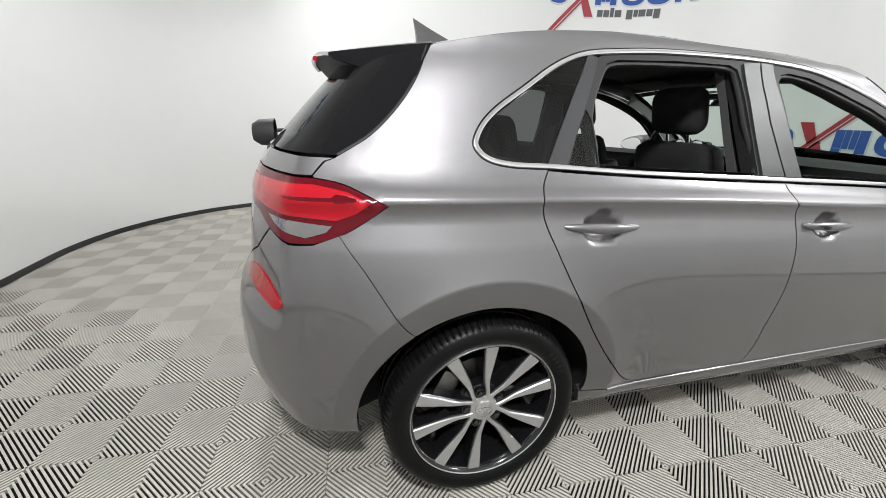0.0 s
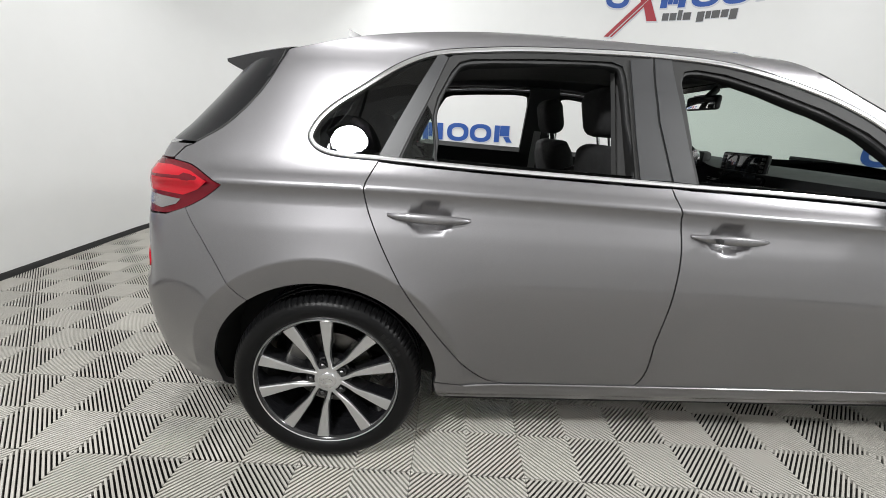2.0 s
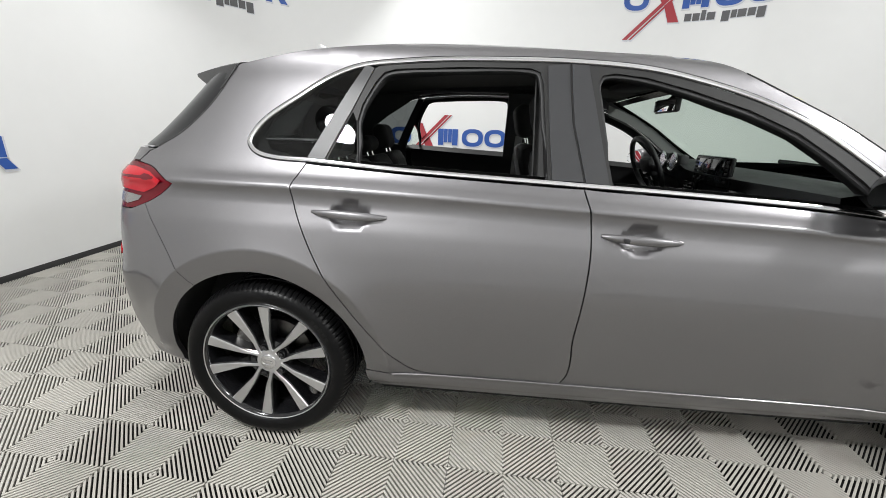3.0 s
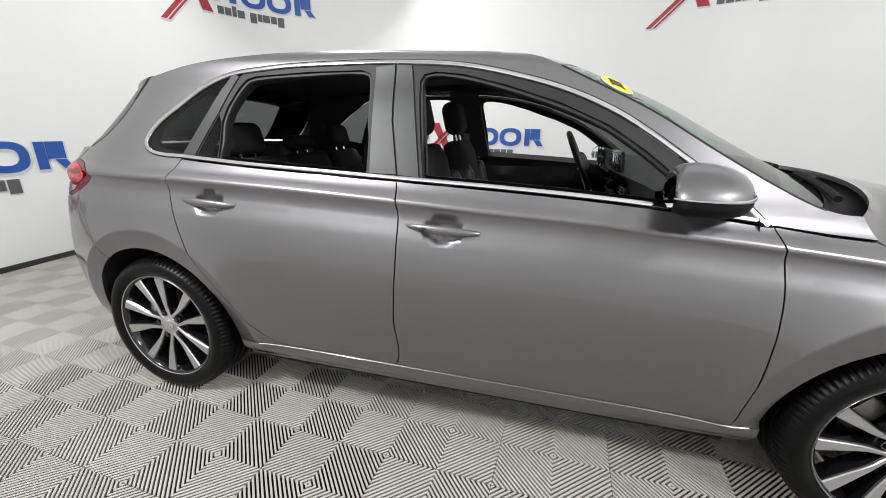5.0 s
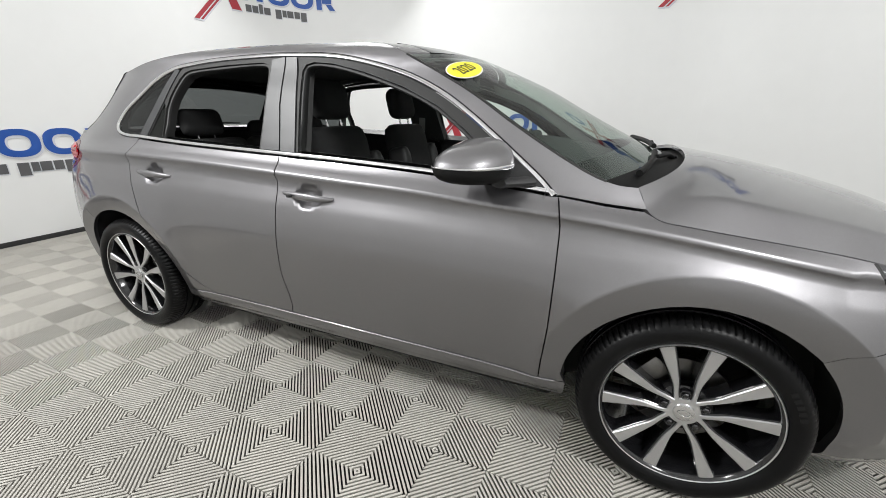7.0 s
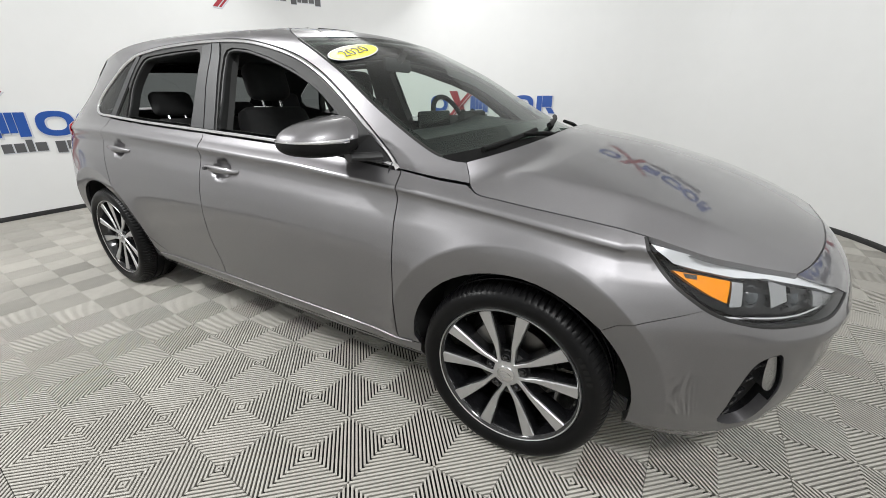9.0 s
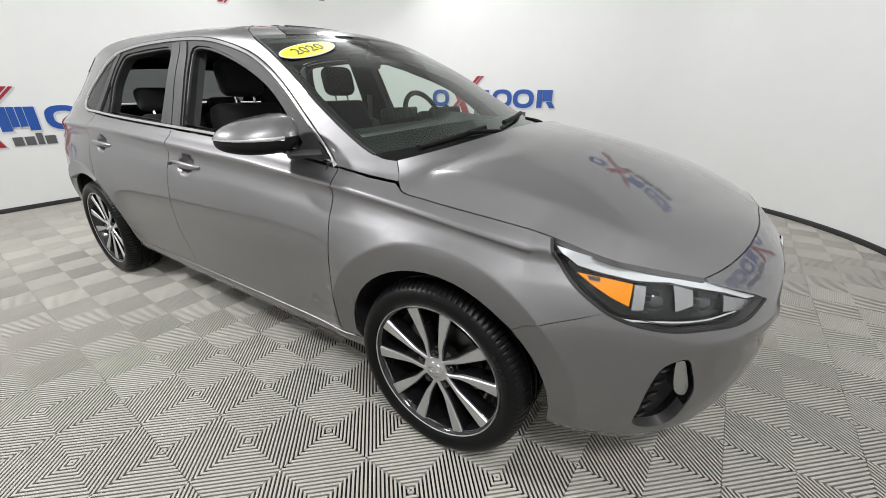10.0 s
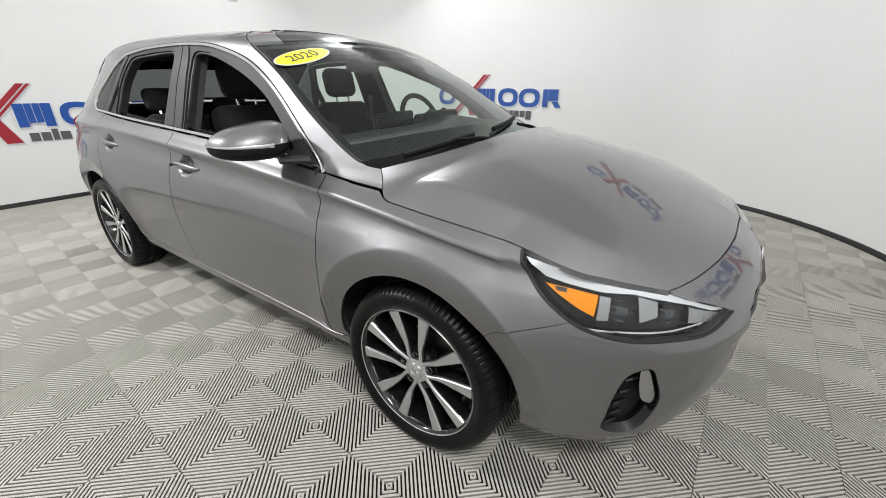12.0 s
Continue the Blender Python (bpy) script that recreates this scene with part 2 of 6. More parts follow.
def add_patch(bm, outline, surf, step=0.03, flange=0.012, holes=(), gap=0.0, sides=(1,), normals=None, offset=0.0, folds=()):
    """A piece of the surface surf(a, b) -> point inside an outline in (a, b), with its edges turned in by flange. sides: 1 as it is, -1 mirrored in y."""
    loops = [densify(shrink(outline, gap) if gap else list(outline), step * 0.6)]
    loops += [densify(shrink(h, -gap) if gap else list(h), step * 0.6) for h in holes]
    lo, hi = np.min(np.array(loops[0]), 0), np.max(np.array(loops[0]), 0)
    gx, gy = np.meshgrid(np.arange(lo[0] + step / 2, hi[0], step), np.arange(lo[1] + step / 2, hi[1], step))
    gx[1::2] += step / 2
    pts = np.stack([gx.ravel(), gy.ravel()], 1)
    keep = inside(pts, loops[0])
    for h in loops[1:]:
        keep &= ~inside(pts, h)
    for lp in loops:
        keep &= dist_to(pts, lp) > step * 0.45
    verts, edges = [], []
    for lp in loops:
        k = len(verts)
        verts += [Vector(p) for p in lp]
        edges += [(k + i, k + (i + 1) % len(lp)) for i in range(len(lp))]
    for line in folds:
        lp = np.array(line)
        fine = inside(lp, loops[0]) & (dist_to(lp, loops[0]) > 0.004)
        for h in loops[1:]:
            fine &= ~inside(lp, h) & (dist_to(lp, h) > 0.004)
        before = None
        for p, good in zip(line, fine):
            if good:
                verts.append(Vector(p))
                if before is not None:
                    edges.append((before, len(verts) - 1))
                before = len(verts) - 1
            else:
                before = None
    if folds:
        grid = pts[keep]
        far = np.ones(len(grid), bool)
        for line in folds:
            lp = np.array(line)
            lo2, hi2 = lp.min(0) - step, lp.max(0) + step
            near = np.where((grid[:, 0] > lo2[0]) & (grid[:, 0] < hi2[0]) & (grid[:, 1] > lo2[1]) & (grid[:, 1] < hi2[1]))[0]
            for i in near:
                far[i] &= np.min(np.hypot(lp[:, 0] - grid[i, 0], lp[:, 1] - grid[i, 1])) > step * 0.85
        verts += [Vector(p) for p in grid[far]]
    else:
        verts += [Vector(p) for p in pts[keep]]
    from mathutils import geometry
    vs, es, fs, *_ = geometry.delaunay_2d_cdt(verts, edges, [], 0, 1e-5)
    cen = np.array([[sum(vs[i][0] for i in f) / len(f), sum(vs[i][1] for i in f) / len(f)] for f in fs])
    ok = inside(cen, loops[0])
    for h in loops[1:]:
        ok &= ~inside(cen, h)
    e = 0.0025
    for side in sides:
        made = []
        for v in vs:
            p = Vector(surf(v[0], v[1]))
            da = Vector(surf(v[0] + e, v[1])) - Vector(surf(v[0] - e, v[1]))
            db = Vector(surf(v[0], v[1] + e)) - Vector(surf(v[0], v[1] - e))
            n = da.cross(db)
            n = n.normalized() if n.length > 1e-12 else Vector((0, 0, 1))
            p = p + n * offset
            if side < 0:
                p.y, n.y = -p.y, -n.y
            made.append((bm.verts.new(p), n))
        bm.verts.ensure_lookup_table()
        for f, good in zip(fs, ok):
            if good:
                a, b, c = (made[i][0] for i in f)
                nn = (b.co - a.co).cross(c.co - a.co)
                want = made[f[0]][1] + made[f[1]][1] + made[f[2]][1]
                try:
                    bm.faces.new((a, b, c) if nn.dot(want) > 0 else (a, c, b))
                except ValueError:
                    pass
        if normals is not None:
            normals += [tuple(m[1]) for m in made]
        if flange:
            for lp in loops:
                rim = []
                for p2 in lp:
                    p = Vector(surf(*p2))
                    da = Vector(surf(p2[0] + e, p2[1])) - Vector(surf(p2[0] - e, p2[1]))
                    db = Vector(surf(p2[0], p2[1] + e)) - Vector(surf(p2[0], p2[1] - e))
                    n = da.cross(db)
                    n = n.normalized() if n.length > 1e-12 else Vector((0, 0, 1))
                    p = p + n * offset
                    q = p - n * flange
                    if side < 0:
                        p.y, q.y, n.y = -p.y, -q.y, -n.y
                    rim.append((bm.verts.new(p), bm.verts.new(q)))
                mids = [(r[0].co + r[1].co) / 2 for r in rim]
                for i in range(len(rim)):
                    (a, b), (c, d) = rim[i], rim[(i + 1) % len(rim)]
                    bm.faces.new((a, b, d, c))
                if normals is not None:
                    for i, r in enumerate(rim):
                        t = mids[(i + 1) % len(rim)] - mids[i - 1]
                        n = t.cross(r[0].co - r[1].co)
                        n = tuple(n.normalized()) if n.length > 0 else (0, 0, 1)
                        normals += [n, n]
    loose = [v for v in bm.verts if not v.link_faces]
    if loose and normals is None:
        bmesh.ops.delete(bm, geom=loose, context="VERTS")
    return bm


def panel(name, mat, parent, outline, surf, label="", **kw):
    """One sheet of the surface as a part."""
    bm, normals = bmesh.new(), []
    add_patch(bm, outline, surf, normals=normals, **kw)
    return part(name, bm, mat, parent, label, normals=normals)


def sweep(bm, path, width, height, surf_n, closed=False, flat=True):
    """A moulding along a 3D path: a low rounded bar, width across, height proud. surf_n(i): outward direction."""
    prof = [(-0.5, 0.0), (-0.5, 0.5), (-0.36, 0.86), (0, 1.0), (0.36, 0.86), (0.5, 0.5), (0.5, 0.0)]
    rings = []
    n = len(path)
    for i, p in enumerate(path):
        a, b = path[(i - 1) % n] if closed or i else path[0], path[(i + 1) % n] if closed or i < n - 1 else path[-1]
        t = (Vector(b) - Vector(a)).normalized()
        u = Vector(surf_n(i))
        w = t.cross(u).normalized()
        wd = width(i / max(1, n - 1)) if callable(width) else width
        rings.append([bm.verts.new(Vector(p) + w * (c * wd) + u * (h * height)) for c, h in prof])
    last = n if closed else n - 1
    for i in range(last):
        r, q = rings[i], rings[(i + 1) % n]
        for k in range(len(prof) - 1):
            bm.faces.new((r[k], q[k], q[k + 1], r[k + 1]))
        bm.faces.new((r[-1], q[-1], q[0], r[0]))
    if not closed:
        bm.faces.new(rings[0])
        bm.faces.new(list(reversed(rings[-1])))
    bmesh.ops.recalc_face_normals(bm, faces=bm.faces)
    return bm


def tube(bm, path, radius, sides=10, cap=True):
    rings = []
    n = len(path)
    for i, p in enumerate(path):
        t = (Vector(path[min(n - 1, i + 1)]) - Vector(path[max(0, i - 1)])).normalized()
        up = Vector((0, 0, 1)) if abs(t.z) < 0.9 else Vector((1, 0, 0))
        u = t.cross(up).normalized()
        w = t.cross(u)
        r = radius(i / max(1, n - 1)) if callable(radius) else radius
        rings.append([bm.verts.new(Vector(p) + u * (r * math.cos(2 * math.pi * k / sides)) + w * (r * math.sin(2 * math.pi * k / sides))) for k in range(sides)])
    for r, q in zip(rings, rings[1:]):
        for k in range(sides):
            bm.faces.new((r[k], r[(k + 1) % sides], q[(k + 1) % sides], q[k]))
    if cap:
        bm.faces.new(rings[0])
        bm.faces.new(rings[-1])
    bmesh.ops.recalc_face_normals(bm, faces=bm.faces)
    return bm


def box(bm, lo, hi, bevel=0.0, m=None, segments=2):
    """A block between two corners with rounded edges."""
    geo = bmesh.ops.create_cube(bm, size=1)
    vs = geo["verts"]
    for v in vs:
        v.co = Vector([lo[i] + (v.co[i] + 0.5) * (hi[i] - lo[i]) for i in range(3)])
    if bevel:
        es = list({e for v in vs for e in v.link_edges})
        r = bmesh.ops.bevel(bm, geom=es, offset=bevel, segments=segments, affect="EDGES", profile=0.5)
        vs = list({v for f in r["faces"] for v in f.verts} | {v for v in vs if v.is_valid})
    if m is not None:
        bmesh.ops.transform(bm, matrix=m, verts=[v for v in vs if v.is_valid])
    return bm


def revolve(bm, profile, sides=64, axis="y", centre=(0, 0, 0), closed=False):
    """Turns (radius, offset along the axis) pairs about an axis."""
    c = Vector(centre)
    rings = []
    for k in range(sides):
        a = 2 * math.pi * k / sides
        ca, sa = math.cos(a), math.sin(a)
        ring = []
        for r, o in profile:
            v = {"y": (r * ca, o, r * sa), "z": (r * ca, r * sa, o), "x": (o, r * ca, r * sa)}[axis]
            ring.append(bm.verts.new(c + Vector(v)))
        rings.append(ring)
    m = len(profile)
    for k in range(sides):
        a, b = rings[k], rings[(k + 1) % sides]
        for i in range(m if closed else m - 1):
            j = (i + 1) % m
            bm.faces.new((a[i], a[j], b[j], b[i]))
    bmesh.ops.recalc_face_normals(bm, faces=bm.faces)
    return bm

X0, X1, Y0, Y1, RAD = -3.95, 3.42, -3.1, 3.82, 2.05
LX, LY, QU = X1 - X0 - 2 * RAD, Y1 - Y0 - 2 * RAD, math.pi * RAD / 2
ROUND = 2 * LX + 2 * LY + 4 * QU


def wall(u, z, out=0.0):
    """The room's wall, a box with round corners: run u from the left wall's start, seen from inside to the right, and height z. out: into the room."""
    u = u % ROUND
    legs = ((LX, X0 + RAD, Y1, 1, 0), (LY, X1, Y1 - RAD, 0, -1), (LX, X1 - RAD, Y0, -1, 0), (LY, X0, Y0 + RAD, 0, 1))
    for n, x, y, dx, dy in legs:
        if u <= n:
            return (x + dx * u + dy * out, y + dy * u - dx * out, z)
        u -= n
        x, y = x + dx * n, y + dy * n
        if u <= QU:
            a = u / RAD
            cx, cy = x + dy * RAD, y - dx * RAD
            r = RAD - out
            return (cx + r * (-dy * math.cos(a) + dx * math.sin(a)), cy + r * (dx * math.cos(a) + dy * math.sin(a)), z)
        u -= QU
    return wall(0.0, z, out)



# ---------------------------------------------------------------- the room
bm = bmesh.new()
STEPS = 240
cols = []
for i in range(STEPS):
    u = ROUND * i / STEPS
    cols.append([bm.verts.new(wall(u, z, o)) for z, o in ((0.045, 0.0), (0.9, 0.0), (1.8, 0.0), (4.0, 0.0), (4.0, -0.08), (0.045, -0.08))])
for i in range(STEPS):
    a, b = cols[i], cols[(i + 1) % STEPS]
    for k in range(6):
        j = (k + 1) % 6
        bm.faces.new((a[k], a[j], b[j], b[k]))
bmesh.ops.recalc_face_normals(bm, faces=bm.faces)
wall_round = tagged(part("wall_round", bm, WALL_WHITE), "smooth white curved studio wall with rounded corners", "wall", kind="structure")

bm = bmesh.new()
cols = []
for i in range(STEPS):
    u = ROUND * i / STEPS
    cols.append([bm.verts.new(wall(u, z, o)) for z, o in ((-0.0195, 0.012), (0.030, 0.012), (0.044, 0.004), (0.044, -0.05), (-0.0195, -0.05))])
for i in range(STEPS):
    a, b = cols[i], cols[(i + 1) % STEPS]
    for k in range(5):
        j = (k + 1) % 5
        bm.faces.new((a[k], a[j], b[j], b[k]))
bmesh.ops.recalc_face_normals(bm, faces=bm.faces)
tagged(part("baseboard", bm, SKIRT), "black rubber strip along the foot of the white wall", "baseboard", kind="structure")

bm = bmesh.new()
box(bm, (X0 - 0.6, Y0 - 0.6, 4.0), (X1 + 0.6, Y1 + 0.6, 4.1))
tagged(part("ceiling", bm, CEIL_DARK), "plain pale grey studio ceiling above the white wall", "ceiling", kind="structure")
# unseen outer walls, added to close the room off up to the ceiling
bm = bmesh.new()
for lo, hi in (((X0 - 0.6, Y0 - 0.6, 0), (X0 - 0.5, Y1 + 0.6, 4.0)), ((X1 + 0.5, Y0 - 0.6, 0), (X1 + 0.6, Y1 + 0.6, 4.0)), ((X0 - 0.5, Y0 - 0.6, 0), (X1 + 0.5, Y0 - 0.5, 4.0)), ((X0 - 0.5, Y1 + 0.5, 0), (X1 + 0.5, Y1 + 0.6, 4.0))):
    box(bm, lo, hi)
tagged(part("wall_outer", bm, CEIL_DARK), "plain grey unseen outer wall boxing in the studio", "wall", kind="structure")


bm = bmesh.new()
box(bm, (-0.002, -0.0015, 0.05), (0.002, 0.0015, 3.98))
seam_at, seam_to = Vector(wall(3.84, 0.0, 0.0005)), Vector(wall(3.88, 0.0, 0.0005))
bm.transform(Matrix.Translation(seam_at) @ Matrix.Rotation(math.atan2(seam_to.y - seam_at.y, seam_to.x - seam_at.x), 4, "Z"))
tagged(part("wall_seam", bm, WALL_WHITE, smooth=False), "fine upright joint in the white wall", "wall joint", kind="structure")


def logo_shapes():
    """Outlines (run, height) of the wall sign, from its start and its foot line: plain rings, slabs and crossed bars."""
    h = 0.23

    def ring(u0, u1):
        c, a, b = (u0 + u1) / 2, (u1 - u0) / 2, h / 2 + 0.008
        outer = [(c + a * math.copysign(abs(math.cos(t)) ** 0.8, math.cos(t)), h / 2 + b * math.copysign(abs(math.sin(t)) ** 0.8, math.sin(t))) for t in [2 * math.pi * k / 40 for k in range(40)]]
        inner = [(c + (p[0] - c) * (a - 0.068) / a, h / 2 + (p[1] - h / 2) * (b - 0.055) / b) for p in outer]
        return outer, inner

    def slab(u0, u1, z0, z1, lean=0.0):
        return [(u0, z0), (u1, z0), (u1 + lean, z1), (u0 + lean, z1)]

    blue = [ring(0.0, 0.31), ring(1.06, 1.37), ring(1.39, 1.70)]
    blue += [(slab(0.71, 0.79, 0, h), None), (slab(0.795, 0.85, 0.04, h), None), (slab(0.857, 0.912, 0.04, h), None), (slab(0.918, 1.0, 0, h), None),
             (slab(1.745, 1.82, 0, h), None), (slab(1.825, 1.96, 0.085, h), None), (slab(1.93, 2.01, 0, 0.078, -0.055), None)]
    red = [([(0.045, -0.35), (0.105, -0.35), (0.86, 0.42), (0.80, 0.42)], None), ([(0.125, -0.35), (0.155, -0.35), (0.905, 0.42), (0.875, 0.42)], None),
           ([(0.34, 0.30), (0.475, 0.30), (0.545, 0.135), (0.475, 0.06)], None), ([(0.50, 0.045), (0.575, 0.115), (0.70, -0.15), (0.575, -0.15)], None)]
    grey = [(slab(0.76 + o, 0.76 + o + w, -0.145 - d, -0.06 + t), None) for o, w, d, t in ((0.0, 0.075, 0, 0), (0.09, 0.075, 0, 0), (0.18, 0.05, 0, 0.03), (0.245, 0.085, 0, 0),
                                                                                      (0.40, 0.08, 0.03, 0), (0.495, 0.055, 0, 0), (0.56, 0.085, 0, 0), (0.66, 0.075, 0, 0), (0.75, 0.08, 0.03, 0))]
    return blue, red, grey


def wall_sign(u0, z0, label):
    sign = thing("wall_sign", label, "wall sign", wall(u0 + 1.0, z0), group="signs on the studio wall")
    inv = Matrix.Translation(-sign.location)
    blue, red, grey = logo_shapes()
    surf = lambda u, z: wall(u, z, 0.0)
    for name, shapes, mat, lift in (("blue_shape", blue, LOGO_BLUE, 0.012), ("red_bar", red, LOGO_RED, 0.012), ("grey_bar", grey, LOGO_GREY, 0.008)):
        for outer, inner in shapes:
            place = lambda pts: [(u0 + a, z0 + b) for a, b in pts]
            for nm, mt, off, grow in ((name, mat, lift, 0.0), ("pale_edge", LOGO_EDGE, lift - 0.004, 0.011 if name != "grey_bar" else 0.006)):
                bm = bmesh.new()
                o2, i2 = place(outer), place(inner) if inner else None
                if grow:
                    o2 = [(a + grow * 0.7, b - grow * 0.9) for a, b in shrink(o2, -grow)]
                    i2 = [(a + grow * 0.7, b - grow * 0.9) for a, b in shrink(i2, grow)] if i2 else None
                add_patch(bm, o2, surf, step=0.06, flange=off, holes=[i2] if i2 else (), offset=off)
                bm.transform(inv)
                part(nm, bm, mt, sign)
    return sign


wall_sign(0.05, 0.96, "blue and red raised sign on the white wall behind the car")
wall_sign(18.62, 0.79, "blue and red raised sign low on the wall behind the tail")
wall_sign(3.13, 2.75, "blue and red raised sign high on the curved wall corner")
wall_sign(21.76, 2.64, "blue and red raised sign high on the curved rear corner")
wall_sign(6.3, 0.96, "blue and red raised sign on the white wall before the nose")

def lamp_body(p, wide, high):
    m = look(p, LAMP_AIM)
    th = thing("studio_lamp", "black oval studio lamp out of view, with a bright front", "studio lamp", p, group="studio lamps in the corners")
    w = wide / 2
    prof = [(0.0, 0.15), (w * 0.5, 0.14), (w + 0.04, 0.09), (w + 0.13, 0.02), (w + 0.15, -0.03), (w + 0.14, -0.03), (w + 0.005, 0.006)]
    bm = revolve(bmesh.new(), prof, 40, "z")
    bm.transform(Matrix.Diagonal((1.0, high / wide, 1, 1)))
    bm.transform(m.to_3x3().to_4x4())
    part("shell", bm, BLACK_MATT, th)
    bm = tube(bmesh.new(), [(0, 0, 0.1), (0, 0, 4.0 - p[2])], 0.018, 10)
    part("rod", bm, BLACK_MATT, th)


# the third body only houses the added fill lamp
for p, wide, high, watts in CORNER_LAMPS:
    lamp_body(p, wide, high)


# ---------------------------------------------------------------- the car's body surface

def pchip(xs, ys):
    """Monotone cubic through the knots xs, ys; flat slopes carried on past the ends."""
    n = len(xs)
    h = [xs[i + 1] - xs[i] for i in range(n - 1)]
    d = [(ys[i + 1] - ys[i]) / h[i] for i in range(n - 1)]
    m = [d[0]] + [0.0] * (n - 2) + [d[-1]]
    for i in range(1, n - 1):
        if d[i - 1] * d[i] > 0:
            w1, w2 = 2 * h[i] + h[i - 1], h[i] + 2 * h[i - 1]
            m[i] = (w1 + w2) / (w1 / d[i - 1] + w2 / d[i])

    def f(x):
        if x <= xs[0]:
            return ys[0] + m[0] * (x - xs[0])
        if x >= xs[-1]:
            return ys[-1] + m[-1] * (x - xs[-1])
        i = 0
        while x > xs[i + 1]:
            i += 1
        t = (x - xs[i]) / h[i]
        return (ys[i] * (1 + 2 * t) * (1 - t) ** 2 + m[i] * h[i] * t * (1 - t) ** 2
                + ys[i + 1] * t * t * (3 - 2 * t) + m[i + 1] * h[i] * t * t * (t - 1))
    return f


def spline(points, steps=8, closed=False):
    """Catmull-Rom (centripetal-like by chord) through 2D or 3D points, sampled."""
    n, out = len(points), []
    last = n if closed else n - 1
    for i in range(last):
        p1, p2 = points[i % n], points[(i + 1) % n]
        p0 = points[(i - 1) % n] if closed or i > 0 else tuple(2 * a - b for a, b in zip(p1, p2))
        p3 = points[(i + 2) % n] if closed or i + 2 < n else tuple(2 * b - a for a, b in zip(p1, p2))
        t1 = math.dist(p0, p1) ** 0.5 + 1e-9
        t2 = t1 + math.dist(p1, p2) ** 0.5 + 1e-9
        t3 = t2 + math.dist(p2, p3) ** 0.5 + 1e-9
        for k in range(steps):
            t = t1 + (t2 - t1) * k / steps
            q = []
            for a, b, c, e in zip(p0, p1, p2, p3):
                a1 = a + (b - a) * t / t1
                a2 = b + (c - b) * (t - t1) / (t2 - t1)
                a3 = c + (e - c) * (t - t2) / (t3 - t2)
                b1 = a1 + (a2 - a1) * t / t2
                b2 = a2 + (a3 - a2) * (t - t1) / (t3 - t1)
                q.append(b1 + (b2 - b1) * (t - t1) / (t2 - t1))
            out.append(tuple(q))
    if not closed:
        out.append(tuple(points[-1]))
    return out


# Half of the car's outline from above at its widest height: from the tail's middle along the right side to the nose's middle.
PLAN = spline([(-2.105, 0), (-2.095, -0.32), (-2.035, -0.60), (-1.915, -0.795), (-1.76, -0.857), (-1.55, -0.887), (-1.2, -0.8975), (-0.5, -0.8975),
               (0.4, -0.8975), (1.1, -0.8975), (1.4, -0.894), (1.6, -0.882), (1.78, -0.855), (1.94, -0.785), (2.07, -0.665), (2.165, -0.50),
               (2.232, -0.27), (2.258, 0)], 8)
RUN = [0.0]
for _a, _b in zip(PLAN, PLAN[1:]):
    RUN.append(RUN[-1] + math.dist(_a, _b))
plan_x, plan_y = pchip(RUN, [p[0] for p in PLAN]), pchip(RUN, [p[1] for p in PLAN])
run_of_x = pchip([p[0] for p in PLAN], RUN)
LENGTH = RUN[-1]

crease_z = pchip([-1.75, -1.2, -0.8, -0.25, 0.1, 0.4, 0.6, 0.9, 1.06, 1.2, 1.33, 1.6], [0.974, 0.972, 0.962, 0.940, 0.924, 0.912, 0.897, 0.878, 0.865, 0.852, 0.838, 0.80])
front_in = pchip([0.15, 0.25, 0.35, 0.45, 0.53, 0.562, 0.582, 0.62, 0.68, 0.74, 0.80, 0.86], [0.13, 0.063, 0.027, 0.011, 0.008, 0.002, -0.003, 0.008, 0.03, 0.07, 0.13, 0.22])
rear_in = pchip([0.15, 0.3, 0.45, 0.55, 0.62, 0.66, 0.72, 0.85, 0.96, 1.05, 1.1, 1.2, 1.3, 1.4],
                [0.16, 0.04, 0, 0, 0.01, 0.035, 0.055, 0.07, 0.09, 0.13, 0.17, 0.27, 0.37, 0.48])
_side = {}
# small rise and fall of the roof's edge along the car
roof_lift = pchip([-1.6, -1.4, -1.2, -0.95, -0.7, -0.3, 0.0, 0.15, 0.27, 0.4], [0.0, -0.003, -0.008, -0.005, 0.001, 0.011, 0.012, 0.006, 0.0, 0.0])


def ease(t):
    t = max(0.0, min(1.0, t))
    return t * t * (3 - 2 * t)


